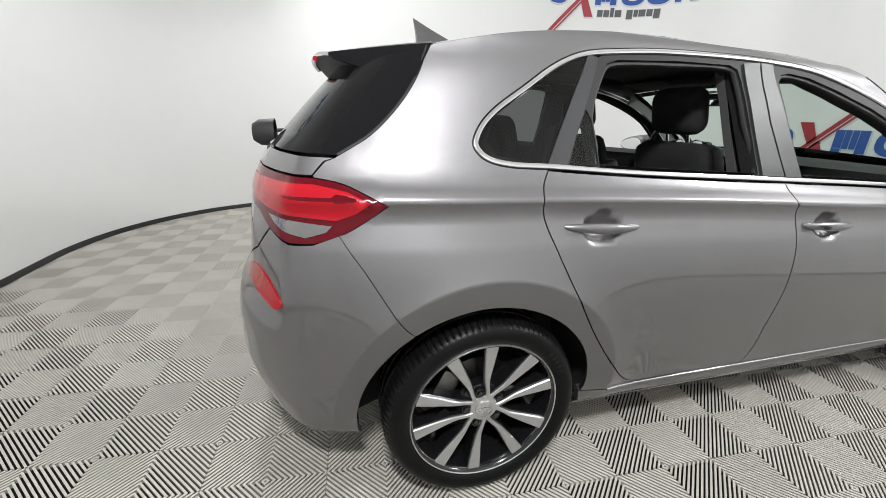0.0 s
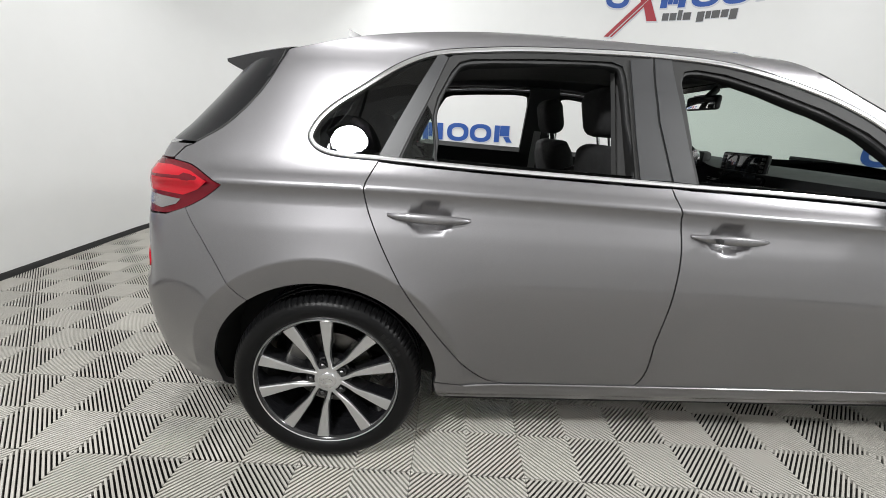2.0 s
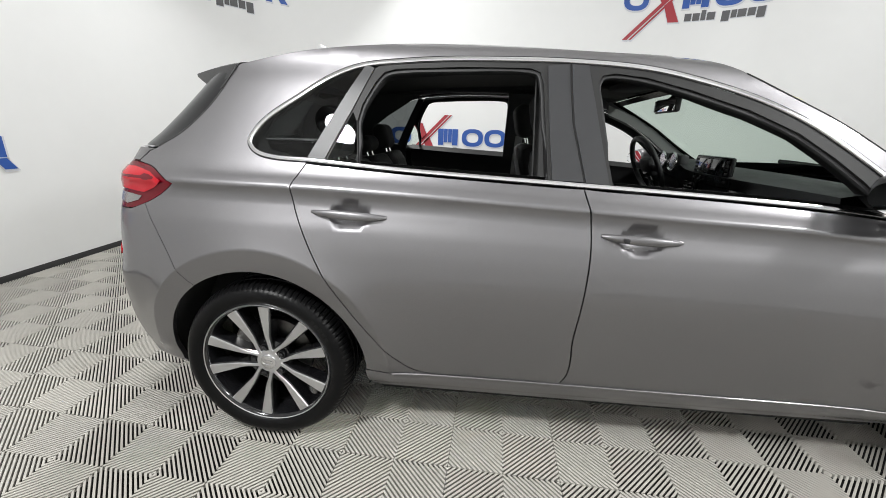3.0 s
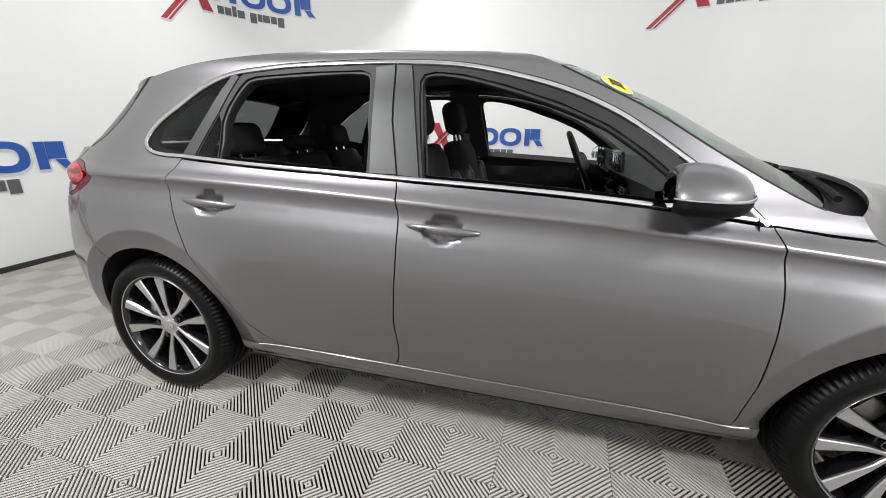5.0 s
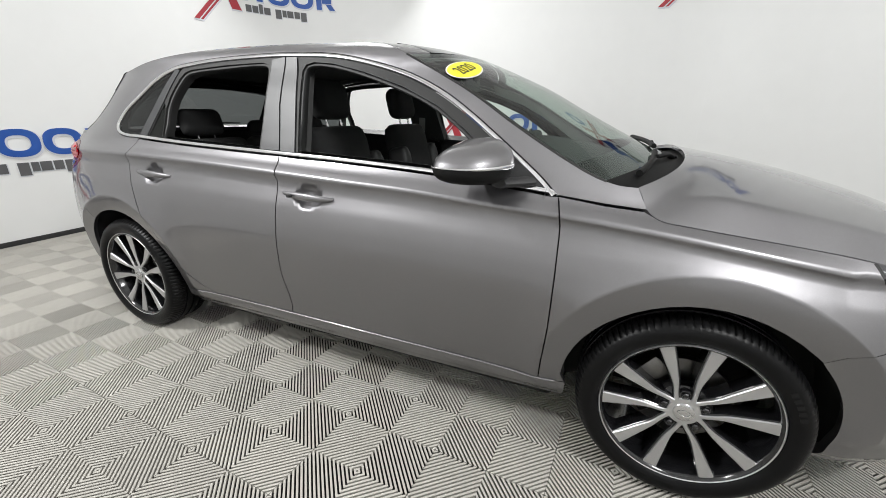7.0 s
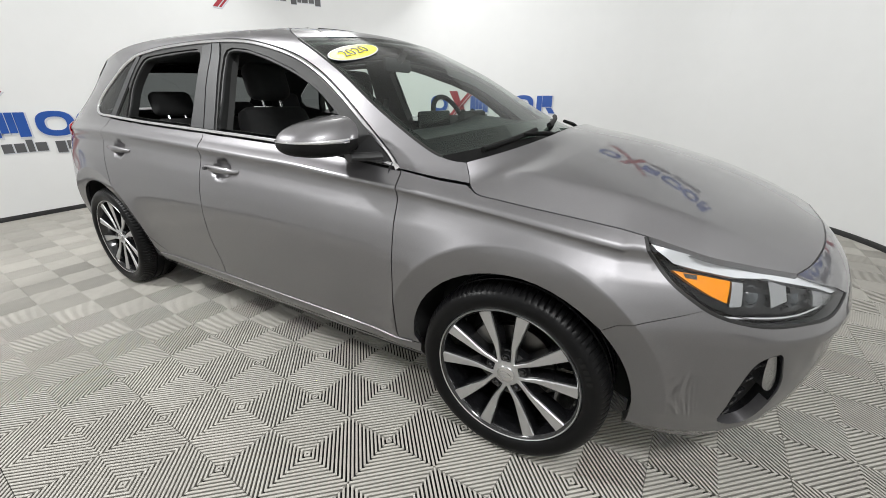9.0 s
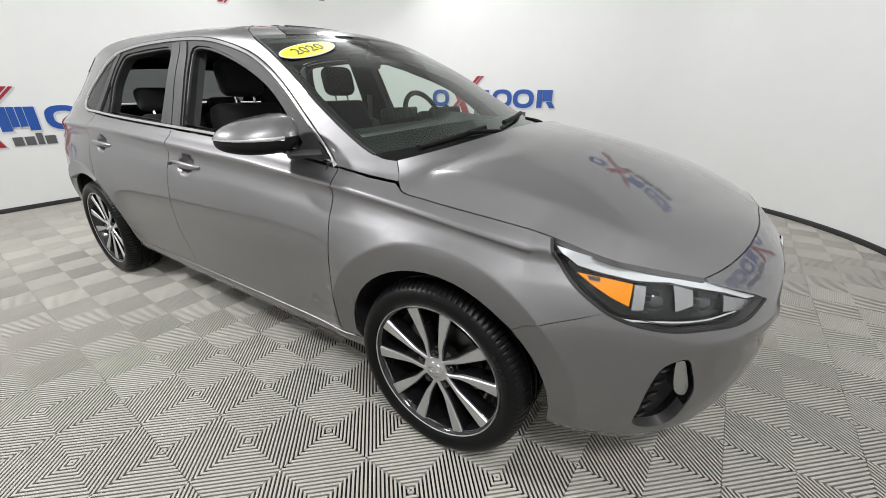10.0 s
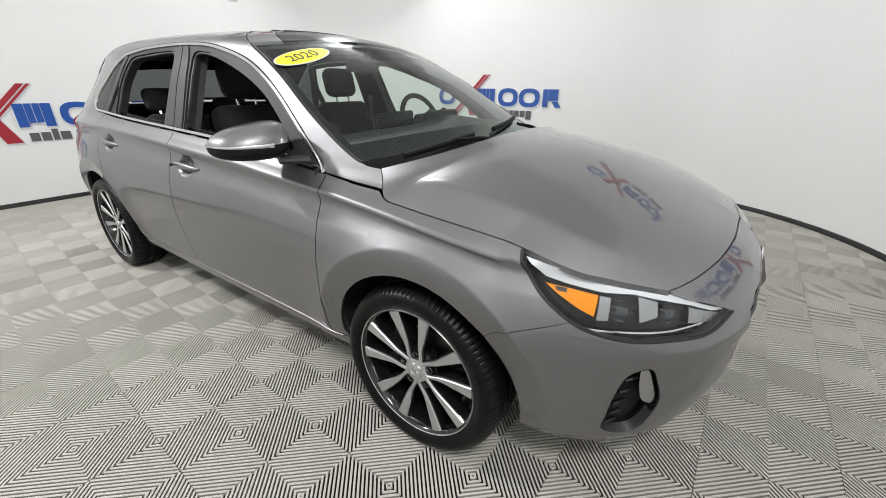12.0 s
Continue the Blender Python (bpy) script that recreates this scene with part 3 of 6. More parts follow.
def side_in(x, z):
    """How far the flank lies inside the outline at height z."""
    key = round(crease_z(max(-1.75, min(1.6, x))), 4)
    if key not in _side:
        c = key
        k = (c - 0.56) / 0.38
        _side[key] = pchip([0.15, 0.215, 0.262, 0.28, 0.33, 0.45, 0.56, 0.56 + 0.1 * k, c - 0.2 * k, c - 0.125 * k, c - 0.065 * k, c - 0.038 * k, c - 0.018 * k, c, c + 0.012, c + 0.045, c + 0.12, c + 0.22, c + 0.33, c + 0.41, c + 0.455, c + 0.485, c + 0.503, c + 0.512],
                           [0.135, 0.098, 0.062, 0.061, 0.048, 0.024, 0.007, 0.0, 0.005, 0.018, 0.039, 0.0465, 0.0455, 0.0395, 0.049, 0.083, 0.118, 0.160, 0.206, 0.245, 0.262, 0.29, 0.345, 0.40])
    d = _side[key](z - roof_lift(x) * ease((z - key - 0.34) / 0.12))
    if x > 0.6 and z > key:
        d += 0.039 * ease((x - 0.6) / 0.65) * (1 - math.exp(-((z - key) / 0.038) ** 2)) * ease((1.75 - x) / 0.5)
    if x < -1.0 and z > 1.0:
        d += 0.163 * (-1.0 - max(x, -1.7)) ** 2 * min(1.0, (z - 1.0) / 0.35)
    for wx in (-1.325, 1.325):
        r = math.hypot(x - wx, z - 0.312)
        if r < 0.9:
            swell = 0.024 - 0.23 * max(0.0, 0.456 - r) if r < 0.456 else 0.024 * math.exp(-(r - 0.456) / 0.075)
            d -= swell * max(0.0, min(1.0, (z - 0.22) / 0.12))
    return d


HANDLES = ((-0.998, 0.893), (-0.060, 0.861))


def dish(x, z):
    """The finger bowls behind the door handles."""
    d = 0.0
    for hx_, hz_ in HANDLES:
        e = ((x - hx_) / 0.072) ** 2 + ((z - hz_ + 0.004) / 0.047) ** 2
        if e < 1:
            d += 0.024 * (1 - e ** 1.5) ** 1.5
    return d


def skin(s, z, out=0.0):
    """The body's right flank, wrapped round tail and nose: a point at run s, height z."""
    x, y = plan_x(s), plan_y(s)
    e = 0.01
    dx, dy = plan_x(min(LENGTH, s + e)) - plan_x(max(0, s - e)), plan_y(min(LENGTH, s + e)) - plan_y(max(0, s - e))
    k = math.hypot(dx, dy)
    nx, ny = dy / k, -dx / k
    d = ny * ny * (side_in(x, z) + dish(x, z)) + nx * nx * (front_in(z) if nx > 0 else rear_in(z)) - out
    return (x - nx * d, y - ny * d, z)



def at(x, z):
    """Run along the flank of the point with this x at height z."""
    lo, hi = 0.0, LENGTH
    for _ in range(34):
        mid = (lo + hi) / 2
        if skin(mid, z)[0] < x:
            lo = mid
        else:
            hi = mid
    return (lo + hi) / 2


def on(points):
    """(x, z) points of the flank as (run, height)."""
    return [(at(x, z), z) for x, z in points]


def arc(cx, cz, rx, rz, a0, a1, n=26):
    return [(cx + rx * math.cos(radians(a0 + (a1 - a0) * k / n)), cz + rz * math.sin(radians(a0 + (a1 - a0) * k / n))) for k in range(n + 1)]


def outward(s, z):
    e = 0.004
    da = Vector(skin(s + e, z)) - Vector(skin(s - e, z))
    db = Vector(skin(s, z + e)) - Vector(skin(s, z - e))
    return da.cross(db).normalized()


GAP = 0.0024
car = thing("car", "grey metallic five-door hatchback with lowered side windows", "car")

# feature lines on the flank, (x, height)
BELT_LINE = [(-1.158, 1.049), (-0.82, 1.029), (-0.242, 1.005), (0.109, 0.991), (0.385, 0.977), (0.60, 0.961), (0.76, 0.944), (0.879, 0.930)]
DLO_TOP = [(-1.158, 1.049), (-1.272, 1.054), (-1.33, 1.066), (-1.36, 1.085), (-1.374, 1.112), (-1.356, 1.155), (-1.312, 1.202), (-1.212, 1.27), (-1.122, 1.329), (-1.049, 1.364), (-0.983, 1.383),
           (-0.85, 1.398), (-0.722, 1.407), (-0.5, 1.412), (-0.295, 1.411), (-0.057, 1.396), (0.121, 1.363), (0.301, 1.312), (0.45, 1.246), (0.558, 1.180), (0.653, 1.113), (0.744, 1.045), (0.832, 0.976), (0.879, 0.930)]
REAR_SEAM = [(-1.158, 1.047), (-1.180, 1.01), (-1.193, 0.976), (-1.185, 0.92), (-1.156, 0.848), (-1.083, 0.704), (-0.987, 0.552), (-0.89, 0.425), (-0.83, 0.36), (-0.775, 0.318), (-0.71, 0.300)]
MID_SEAM = [(-0.242, 1.003), (-0.229, 0.949), (-0.218, 0.887), (-0.217, 0.76), (-0.224, 0.629), (-0.232, 0.50), (-0.224, 0.40), (-0.228, 0.34), (-0.245, 0.298)]
FRONT_SEAM = [(0.883, 0.929), (0.899, 0.877), (0.907, 0.75), (0.906, 0.6), (0.902, 0.504), (0.890, 0.38), (0.884, 0.294)]
belt = spline(BELT_LINE, 6)
dlo = spline(DLO_TOP, 4)
rear_seam, mid_seam, front_seam = spline(REAR_SEAM, 4), spline(MID_SEAM, 4), spline(FRONT_SEAM, 4)
REAR_W, FRONT_W, HUB_Z = -1.325, 1.325, 0.312
ARCH_R, ARCH_Z = 0.368, 0.366
belt_z = pchip([p[0] for p in BELT_LINE], [p[1] for p in BELT_LINE])
top_z = pchip([-1.47, -1.2, -0.95, -0.7, -0.3, 0.0, 0.10, 0.18, 0.23, 0.274], [1.368, 1.419, 1.444, 1.461, 1.472, 1.461, 1.443, 1.420, 1.400, 1.380])
HATCH_EDGE = [(-1.735, 1.072), (-1.700, 1.092), (-1.639, 1.130), (-1.561, 1.206), (-1.505, 1.285), (-1.47, 1.366)]
WIND_EDGE = [(0.274, 1.380), (0.42, 1.309), (0.56, 1.236), (0.735, 1.127), (0.902, 1.031), (0.99, 0.988), (1.05, 0.970), (1.105, 0.966)]
hatch_edge, wind_edge = spline(HATCH_EDGE, 5), spline(WIND_EDGE, 5)
LAMP_TOP = [(-1.613, 0.964), (-1.66, 0.988), (-1.72, 1.012), (-1.79, 1.024)]
LAMP_LOW = [(-1.613, 0.964), (-1.66, 0.930), (-1.72, 0.896), (-1.80, 0.868), (-1.86, 0.862)]
lamp_top, lamp_low = spline(LAMP_TOP, 4), spline(LAMP_LOW, 4)
HOOD_EDGE = [(1.105, 0.966), (1.120, 0.936), (1.134, 0.908), (1.165, 0.888), (1.255, 0.876), (1.39, 0.862), (1.52, 0.848), (1.644, 0.832)]
hood_edge = spline(HOOD_EDGE, 4)
HL_TOP = [(1.644, 0.830), (1.70, 0.822), (1.80, 0.799), (1.964, 0.758), (2.03, 0.730), (2.10, 0.695), (2.142, 0.664)]
HL_LOW = [(1.644, 0.830), (1.662, 0.795), (1.70, 0.752), (1.76, 0.708), (1.83, 0.668), (1.93, 0.643), (2.02, 0.638), (2.10, 0.636), (2.142, 0.664)]
hl_top, hl_low = spline(HL_TOP, 4), spline(HL_LOW, 4)
NOSE_SEAM = [(1.805, 0.682), (1.74, 0.655), (1.68, 0.632), (1.62, 0.607), (1.5845, 0.5745)]
TAIL_SEAM = [(-1.735, 0.890), (-1.679, 0.806), (-1.615, 0.700), (-1.574, 0.640), (-1.5525, 0.6185)]


def split(curve, x, after=True):
    return [p for p in curve if (p[0] >= x if after else p[0] <= x)]


def fold_lines(x0, x1, wheel=None):
    """Lines along the flank's folds, for the panels between x0 and x1."""
    out = []
    n = max(2, int((x1 - x0) / 0.013))
    for d in (-0.06, -0.036, -0.017, -0.006, 0.0, 0.012, 0.028, 0.045):
        out.append([(at(x, crease_z(x) + d), crease_z(x) + d) for x in [x0 + (x1 - x0) * k / n for k in range(n + 1)]])
    if wheel is not None:
        for r in (0.450, 0.456, 0.462):
            out.append([(at(x, z), z) for x, z in arc(wheel, HUB_Z, r, r, 2, 178, 70)])
    return out


# doors
def door_panel(name, outline, x0, x1, w):
    return panel(name, PAINT, car, on(outline), skin, step=0.016, gap=GAP, flange=0.014, folds=fold_lines(x0, x1, w))


rear_belt = [p for p in belt if -1.15 < p[0] < -0.25]
front_belt = [p for p in belt if -0.235 < p[0] < 0.87]
SILL_Z = 0.296
rear_door = door_panel("rear_door", rear_seam[::-1] + [(x, z - 0.003) for x, z in rear_belt] + mid_seam, -1.25, -0.15, REAR_W)
front_door = door_panel("front_door", mid_seam[::-1] + [(x, z - 0.003) for x, z in front_belt] + front_seam, -0.3, 0.95, None)
# the far flank is one sheet
far_side = (lambda s, z: (lambda p: (p[0], -p[1], p[2]))(skin(s, z)))

# body side: quarter, roof rail and windscreen pillar in one pressing
r_arch = arc(-1.335, HUB_Z, 0.378, 0.372, -2, 124)
body_side_outline = ([(-0.71, 0.300)] + [(-0.96, 0.300)] + [p for p in r_arch if p[1] > 0.302] + TAIL_SEAM[::-1] + [p for p in lamp_low[::-1] if p[0] > -1.735]
                     + lamp_top[1:] + [(-1.79, 1.03), (-1.76, 1.062)] + hatch_edge + [(x, top_z(x)) for x in (-1.4, -1.3, -1.2, -1.1, -1.0, -0.9, -0.8, -0.6, -0.4, -0.2, -0.1, 0.0, 0.08, 0.15, 0.2, 0.24)]
                     + wind_edge + HOOD_EDGE[1:3] + [(1.02, 0.916), (0.886, 0.9315)] + dlo[::-1] + rear_seam[1:])
clean = [body_side_outline[0]]
for p in body_side_outline[1:]:
    if math.dist(p, clean[-1]) > 0.003:
        clean.append(p)
body_side = panel("body_side", PAINT, car, on(clean), skin, step=0.024, gap=GAP * 0.6, flange=0.016, folds=fold_lines(-1.62, -1.1, REAR_W))
body_side_far = panel("body_side", PAINT, car, on(clean), skin, step=0.05, gap=GAP * 0.6, flange=0.016, sides=(-1,))
for o in ([rear_seam[::-1] + [(x, z - 0.003) for x, z in rear_belt] + mid_seam], [mid_seam[::-1] + [(x, z - 0.003) for x, z in front_belt] + front_seam]):
    panel("far_door", PAINT, car, on(o[0]), skin, step=0.05, gap=GAP, flange=0.014, sides=(-1,))

# sill
sill_outline = [(-0.965, 0.296), (-0.71, 0.296), (-0.2, 0.293), (0.4, 0.291), (0.884, 0.290), (0.975, 0.292), (0.972, 0.24), (0.965, 0.205), (0.4, 0.195), (-0.3, 0.195), (-0.945, 0.20)]
for sd in (1, -1):
    panel("sill", PAINT, car, on(sill_outline), skin, step=0.022, gap=0.0012, flange=0.03, sides=(sd,))

# front wing
f_arch = arc(FRONT_W, HUB_Z, ARCH_R, ARCH_Z, 0, 184)
wing_outline = (front_seam[::-1] + [(1.02, 0.912), (1.128, 0.904)] + hood_edge[12:] + [p for p in hl_low if p[1] > 0.683] + NOSE_SEAM
                + [p for p in f_arch if p[0] < 1.582 and p[1] > 0.30] + [(0.972, 0.294)])
clean = [wing_outline[0]]
for p in wing_outline[1:]:
    if math.dist(p, clean[-1]) > 0.003:
        clean.append(p)
for sd in (1, -1):
    panel("front_wing", PAINT, car, on(clean), skin, step=0.016 if sd > 0 else 0.05, gap=GAP * 0.8, flange=0.016, sides=(sd,), folds=fold_lines(0.86, 1.6, FRONT_W))

# rear bumper
tb_low = [(-1.73, 0.205), (-1.85, 0.20)]
half = ([(at(x, z), z) for x, z in arc(-1.335, HUB_Z, 0.378, 0.372, 126, 196)] + [(at(x, z), z) for x, z in tb_low] + [(0.45, 0.20), (0.001, 0.20), (0.001, 0.70), (0.35, 0.70)] + on([(-2.011, 0.745), (-1.96, 0.81), (-1.91, 0.885), (-1.86, 0.862), (-1.80, 0.866)]) + [(at(x, z), z) for x, z in TAIL_SEAM])
refl_hole = spline(on([(-2.018, 0.705), (-1.985, 0.75), (-1.947, 0.757), (-1.905, 0.727), (-1.888, 0.70), (-1.90, 0.682), (-1.94, 0.682), (-1.985, 0.692)]), 4, closed=True)
panel("rear_bumper", PAINT, car, half, skin, step=0.026, gap=0.001, flange=0.02, sides=(1, -1), folds=fold_lines(-1.7, -1.6, REAR_W)[3:])
for sd in (1, -1):
    panel("reflector", RED, car, refl_hole, skin, "red reflector in the rear bumper", step=0.02, flange=0.006, offset=0.004, sides=(sd,))

# tailgate, rear glass, spoiler
hatch_run = [(at(x, z), z) for x, z in hatch_edge]
gate = [(0.001, 0.706), (0.35, 0.706)] + on([(-2.012, 0.747), (-1.962, 0.812), (-1.9125, 0.887), (-1.945, 0.917)]) + [(0.412, 0.932), (0.395, 1.030), (at(-1.794, 1.029), 1.029), (at(-1.764, 1.062), 1.062), (at(-1.739, 1.071), 1.071), (0.001, 1.082)]
panel("tailgate", PAINT, car, gate, skin, step=0.03, gap=0.001, flange=0.014, sides=(1, -1))
edge3 = [Vector(skin(r, z)) for r, z in hatch_run]
edge_x, edge_y = pchip([p.z for p in edge3], [p.x for p in edge3]), pchip([p.z for p in edge3], [abs(p.y) for p in edge3])
gate_x = pchip([1.07, 1.2, 1.3, 1.37], [-1.955, -1.835, -1.735, -1.66])


def hatch_glass(a, v):
    """Rear window, a from its foot (0) to the roof (1), v across: bowed round to the pillars."""
    z = 1.078 + 0.287 * a
    b = abs(v)
    return (gate_x(z) + (edge_x(z) - gate_x(z)) * (0.42 * b * b + 0.58 * b ** 11) - 0.002, v * (edge_y(z) - 0.003), z + 0.012 * (1 - v * v) * (0.5 + a))


def glass_sheet(name, v0, v1, mat, label, out):
    bm = bmesh.new()
    na, nv = 14, max(6, int(40 * abs(v1 - v0)))
    g = [[bm.verts.new(Vector(hatch_glass(i / na, v0 + (v1 - v0) * j / nv)) + Vector((-out, 0, 0))) for j in range(nv + 1)] for i in range(na + 1)]
    for i in range(na):
        for j in range(nv):
            bm.faces.new((g[i][j], g[i][j + 1], g[i + 1][j + 1], g[i + 1][j]))
    bmesh.ops.recalc_face_normals(bm, faces=bm.faces)
    return part(name, bm, mat, car, label)


rear_glass = glass_sheet("rear_glass", -0.80, 0.80, DARK_GLASS, "dark tinted rear window", 0.0)
rear_glass.visible_shadow = False
for sd in (1, -1):
    glass_sheet("glass_wing", 0.796 * sd, 1.0 * sd, WING_BLACK, "gloss black panel beside the rear window", 0.001)
    bm = bmesh.new()
    sweep(bm, [tuple(Vector(hatch_glass(k / 20, sd)) + Vector((0.0, -0.001 * sd, 0.001))) for k in range(21)], 0.008, 0.004, lambda i: (-0.7, 0.7 * sd, 0.1))
    part("rear_glass_seal", bm, RUBBER, car)


def spoiler_top(a, v):
    """Roof spoiler, a from the roof's end (0) to its tip (1), v across."""
    x = -1.457 - 0.280 * a - 0.055 * (1 - v * v) * a
    y = v * (0.612 - 0.160 * a ** 1.3)
    z = 1.376 + 0.052 * (1 - abs(v) ** 2.2) * (1 - 0.45 * a) - 0.024 * a
    return (x, -y, z)


def spoiler_low(a, v):
    """The spoiler's lower edge line and underside, from the pillar to the tip."""
    foot, tip = Vector((edge_x(1.282) - 0.004, -edge_y(1.282) - 0.001, 1.282)), Vector(spoiler_top(1, 1)) - Vector((0, 0, 0.010))
    p = foot.lerp(tip, a)
    p.z -= 0.012 * math.sin(math.pi * a)
    return (p.x - 0.050 * (1 - v * v) * a, v * p.y, p.z + 0.045 * (1 - v * v) * (1 - 0.4 * a))


NA, NV = 10, 28
bm = bmesh.new()
loops = [[bm.verts.new(spoiler_top(i / NA, -1 + 2 * j / NV)) for j in range(NV + 1)] + [bm.verts.new(spoiler_low(i / NA, 1 - 2 * j / NV)) for j in range(NV + 1)] for i in range(NA + 1)]
for a, b in zip(loops, loops[1:]):
    for j in range(len(a)):
        k = (j + 1) % len(a)
        bm.faces.new((a[j], b[j], b[k], a[k]))
bm.faces.new(loops[-1])
bmesh.ops.recalc_face_normals(bm, faces=bm.faces)
spoiler = part("spoiler", bm, PAINT, car)
for sd in (1, -1):
    bm = bmesh.new()
    rows = []
    for i in range(NA + 1):
        t, l = Vector(spoiler_top(i / NA, 1)), Vector(spoiler_low(i / NA, 1))
        top, low = t.lerp(l, 0.04), t.lerp(l, 1.0)
        rows.append([Vector((q.x, (q.y - o) * sd, q.z)) for q, o in ((top, 0.0), (top, 0.003), (low, 0.003), (low, 0.0))])
    rows = [[bm.verts.new(q) for q in r] for r in rows]
    for a, b in zip(rows, rows[1:]):
        for k in range(3):
            bm.faces.new((a[k], b[k], b[k + 1], a[k + 1]))
    bm.faces.new(rows[0])
    bm.faces.new(rows[-1])
    bmesh.ops.recalc_face_normals(bm, faces=bm.faces)
    part("spoiler_blade", bm, WING_BLACK, spoiler, "gloss black side blade of the spoiler")
bm = bmesh.new()
rows = [[bm.verts.new(Vector(spoiler_low(i / NA, 0.96 - 1.92 * j / NV)) - Vector((0, 0, 0.002))) for j in range(NV + 1)] for i in range(NA + 1)]
for a, b in zip(rows, rows[1:]):
    for j in range(NV):
        bm.faces.new((a[j], b[j], b[j + 1], a[j + 1]))
part("spoiler_underside", bm, BLACK_MATT, spoiler, "black underside of the spoiler")
bm = bmesh.new()
light = [Vector(spoiler_top(1, -0.45 + 0.9 * k / 12)) + Vector((-0.002, 0, -0.016)) for k in range(13)]
tube(bm, [tuple(p) for p in light], 0.009, 8)
part("brake_light", bm, RED, spoiler, "slim red high brake light")


# roof, bonnet, windscreen
_edge_cache = {}


def roof_fast(x, v):
    k = round(x, 3)
    if k not in _edge_cache:
        _edge_cache[k] = abs(skin(at(k, top_z(k)), top_z(k))[1])
    y = _edge_cache[k]
    bow = 0.11 * (1 - v * v) * max(0.0, min(1.0, (x + 0.5) / 0.774)) ** 2 - 0.03 * (1 - v * v) * max(0.0, min(1.0, (-0.9 - x) / 0.5)) ** 2
    crown = 0.020 + 0.018 * max(0.0, min(1.0, (x + 0.1) / 0.374)) ** 1.6 + 0.024 * max(0.0, min(1.0, (-0.8 - x) / 0.66)) ** 1.5
    return (x + bow, v * y, top_z(x) + crown * (1 - abs(v) ** 2.0))


def sheet(bm, f, a0, a1, b0, b1, na, nb, thick=0.0):
    """A regular sheet of f(a, b), facing up, with a turned-down edge."""
    g = [[bm.verts.new(f(a0 + (a1 - a0) * i / na, b0 + (b1 - b0) * j / nb)) for j in range(nb + 1)] for i in range(na + 1)]
    for i in range(na):
        for j in range(nb):
            bm.faces.new((g[i][j], g[i + 1][j], g[i + 1][j + 1], g[i][j + 1]))
    if thick:
        ring = [g[i][0] for i in range(na)] + [g[na][j] for j in range(nb)] + [g[i][nb] for i in range(na, 0, -1)] + [g[0][j] for j in range(nb, 0, -1)]
        low = [bm.verts.new(v.co - Vector((0, 0, thick))) for v in ring]
        top = [bm.verts.new(v.co) for v in ring]
        for k in range(len(ring)):
            m = (k + 1) % len(ring)
            bm.faces.new((top[k], top[m], low[m], low[k]))
    bmesh.ops.recalc_face_normals(bm, faces=bm.faces)
    mid = g[na // 2][nb // 2]
    if mid.link_faces[0].normal.z < 0:
        bmesh.ops.reverse_faces(bm, faces=bm.faces)
    return bm


part("roof_skin", sheet(bmesh.new(), roof_fast, -1.455, -0.42, -0.995, 0.995, 34, 40, 0.014), PAINT, car)
part("roof_glass", sheet(bmesh.new(), roof_fast, -0.412, 0.262, -0.78, 0.78, 24, 36, 0.014), ROOF_BLACK, car, "black glass front roof panel with sunroof")
for sd in (1, -1):
    part("roof_rail", sheet(bmesh.new(), roof_fast, -0.419, 0.262, 0.788 * sd, 0.998 * sd, 24, 10, 0.014), PAINT, car)
bm = bmesh.new()
for x in (-0.395, 0.02):
    sweep(bm, [tuple(Vector(roof_fast(x, v)) + Vector((0, 0, 0.001))) for v in np.linspace(-0.66, 0.66, 24)], 0.012, 0.004, lambda i: (0, 0, 1))
part("sunroof_seal", bm, RUBBER, car)
bm = bmesh.new()
for k in range(9):
    v = -0.62 + 1.24 * k / 8
    p = Vector(roof_fast(-0.06, v))
    box(bm, (p.x - 0.012, p.y - 0.035, p.z - 0.006), (p.x + 0.02, p.y + 0.035, p.z + 0.005), 0.003)
part("wind_deflector", bm, BLACK_MATT, car)

wind3 = [Vector(skin(at(x, z), z)) for x, z in wind_edge]
wrun = [0.0]
for a, b in zip(wind3, wind3[1:]):
    wrun.append(wrun[-1] + (b - a).length)
wx, wy, wz = (pchip([r / wrun[-1] for r in wrun], [p[k] for p in wind3]) for k in range(3))


def windscreen(a, v):
    """a: 0 at the roof, 1 at the bonnet."""
    bow = 0.11 + 0.11 * a
    return (wx(a) + bow * (1 - v * v) - 0.004, v * (abs(wy(a)) - 0.002), wz(a) + (0.045 - 0.005 * a + 0.03 * a * (1 - a)) * (1 - v * v) - 0.003)


ws = part("windscreen", sheet(bmesh.new(), windscreen, 0.0, 0.905, -0.998, 0.998, 26, 40), SCREEN_GLASS, car, "clear curved windscreen with a pale green tint")
ws.visible_shadow = False
bm = bmesh.new()
inner = lambda a, v: tuple(Vector(windscreen(a, v)) - Vector((0.004, 0, 0.009)))
for sd in (1, -1):
    sheet(bm, inner, 0.0, 0.905, 0.945 * sd, 0.998 * sd, 26, 2)
sheet(bm, inner, 0.0, 0.05, -0.95, 0.95, 2, 30)
sheet(bm, inner, 0.775, 0.905, -0.945, 0.945, 4, 30)
part("windscreen_border", bm, BLACK_GLOSS, car, "black ceramic border of the windscreen")

for sd in (1, -1):
    bm = bmesh.new()
    sweep(bm, [tuple(Vector(windscreen(0.905 * k / 30, sd * 0.997)) + Vector((0, 0, 0.0005))) for k in range(31)], 0.012, 0.005, lambda i: (0.45, -0.25 * -sd, 0.85))
    part("windscreen_seal", bm, RUBBER, car, "black rubber seal beside the windscreen")

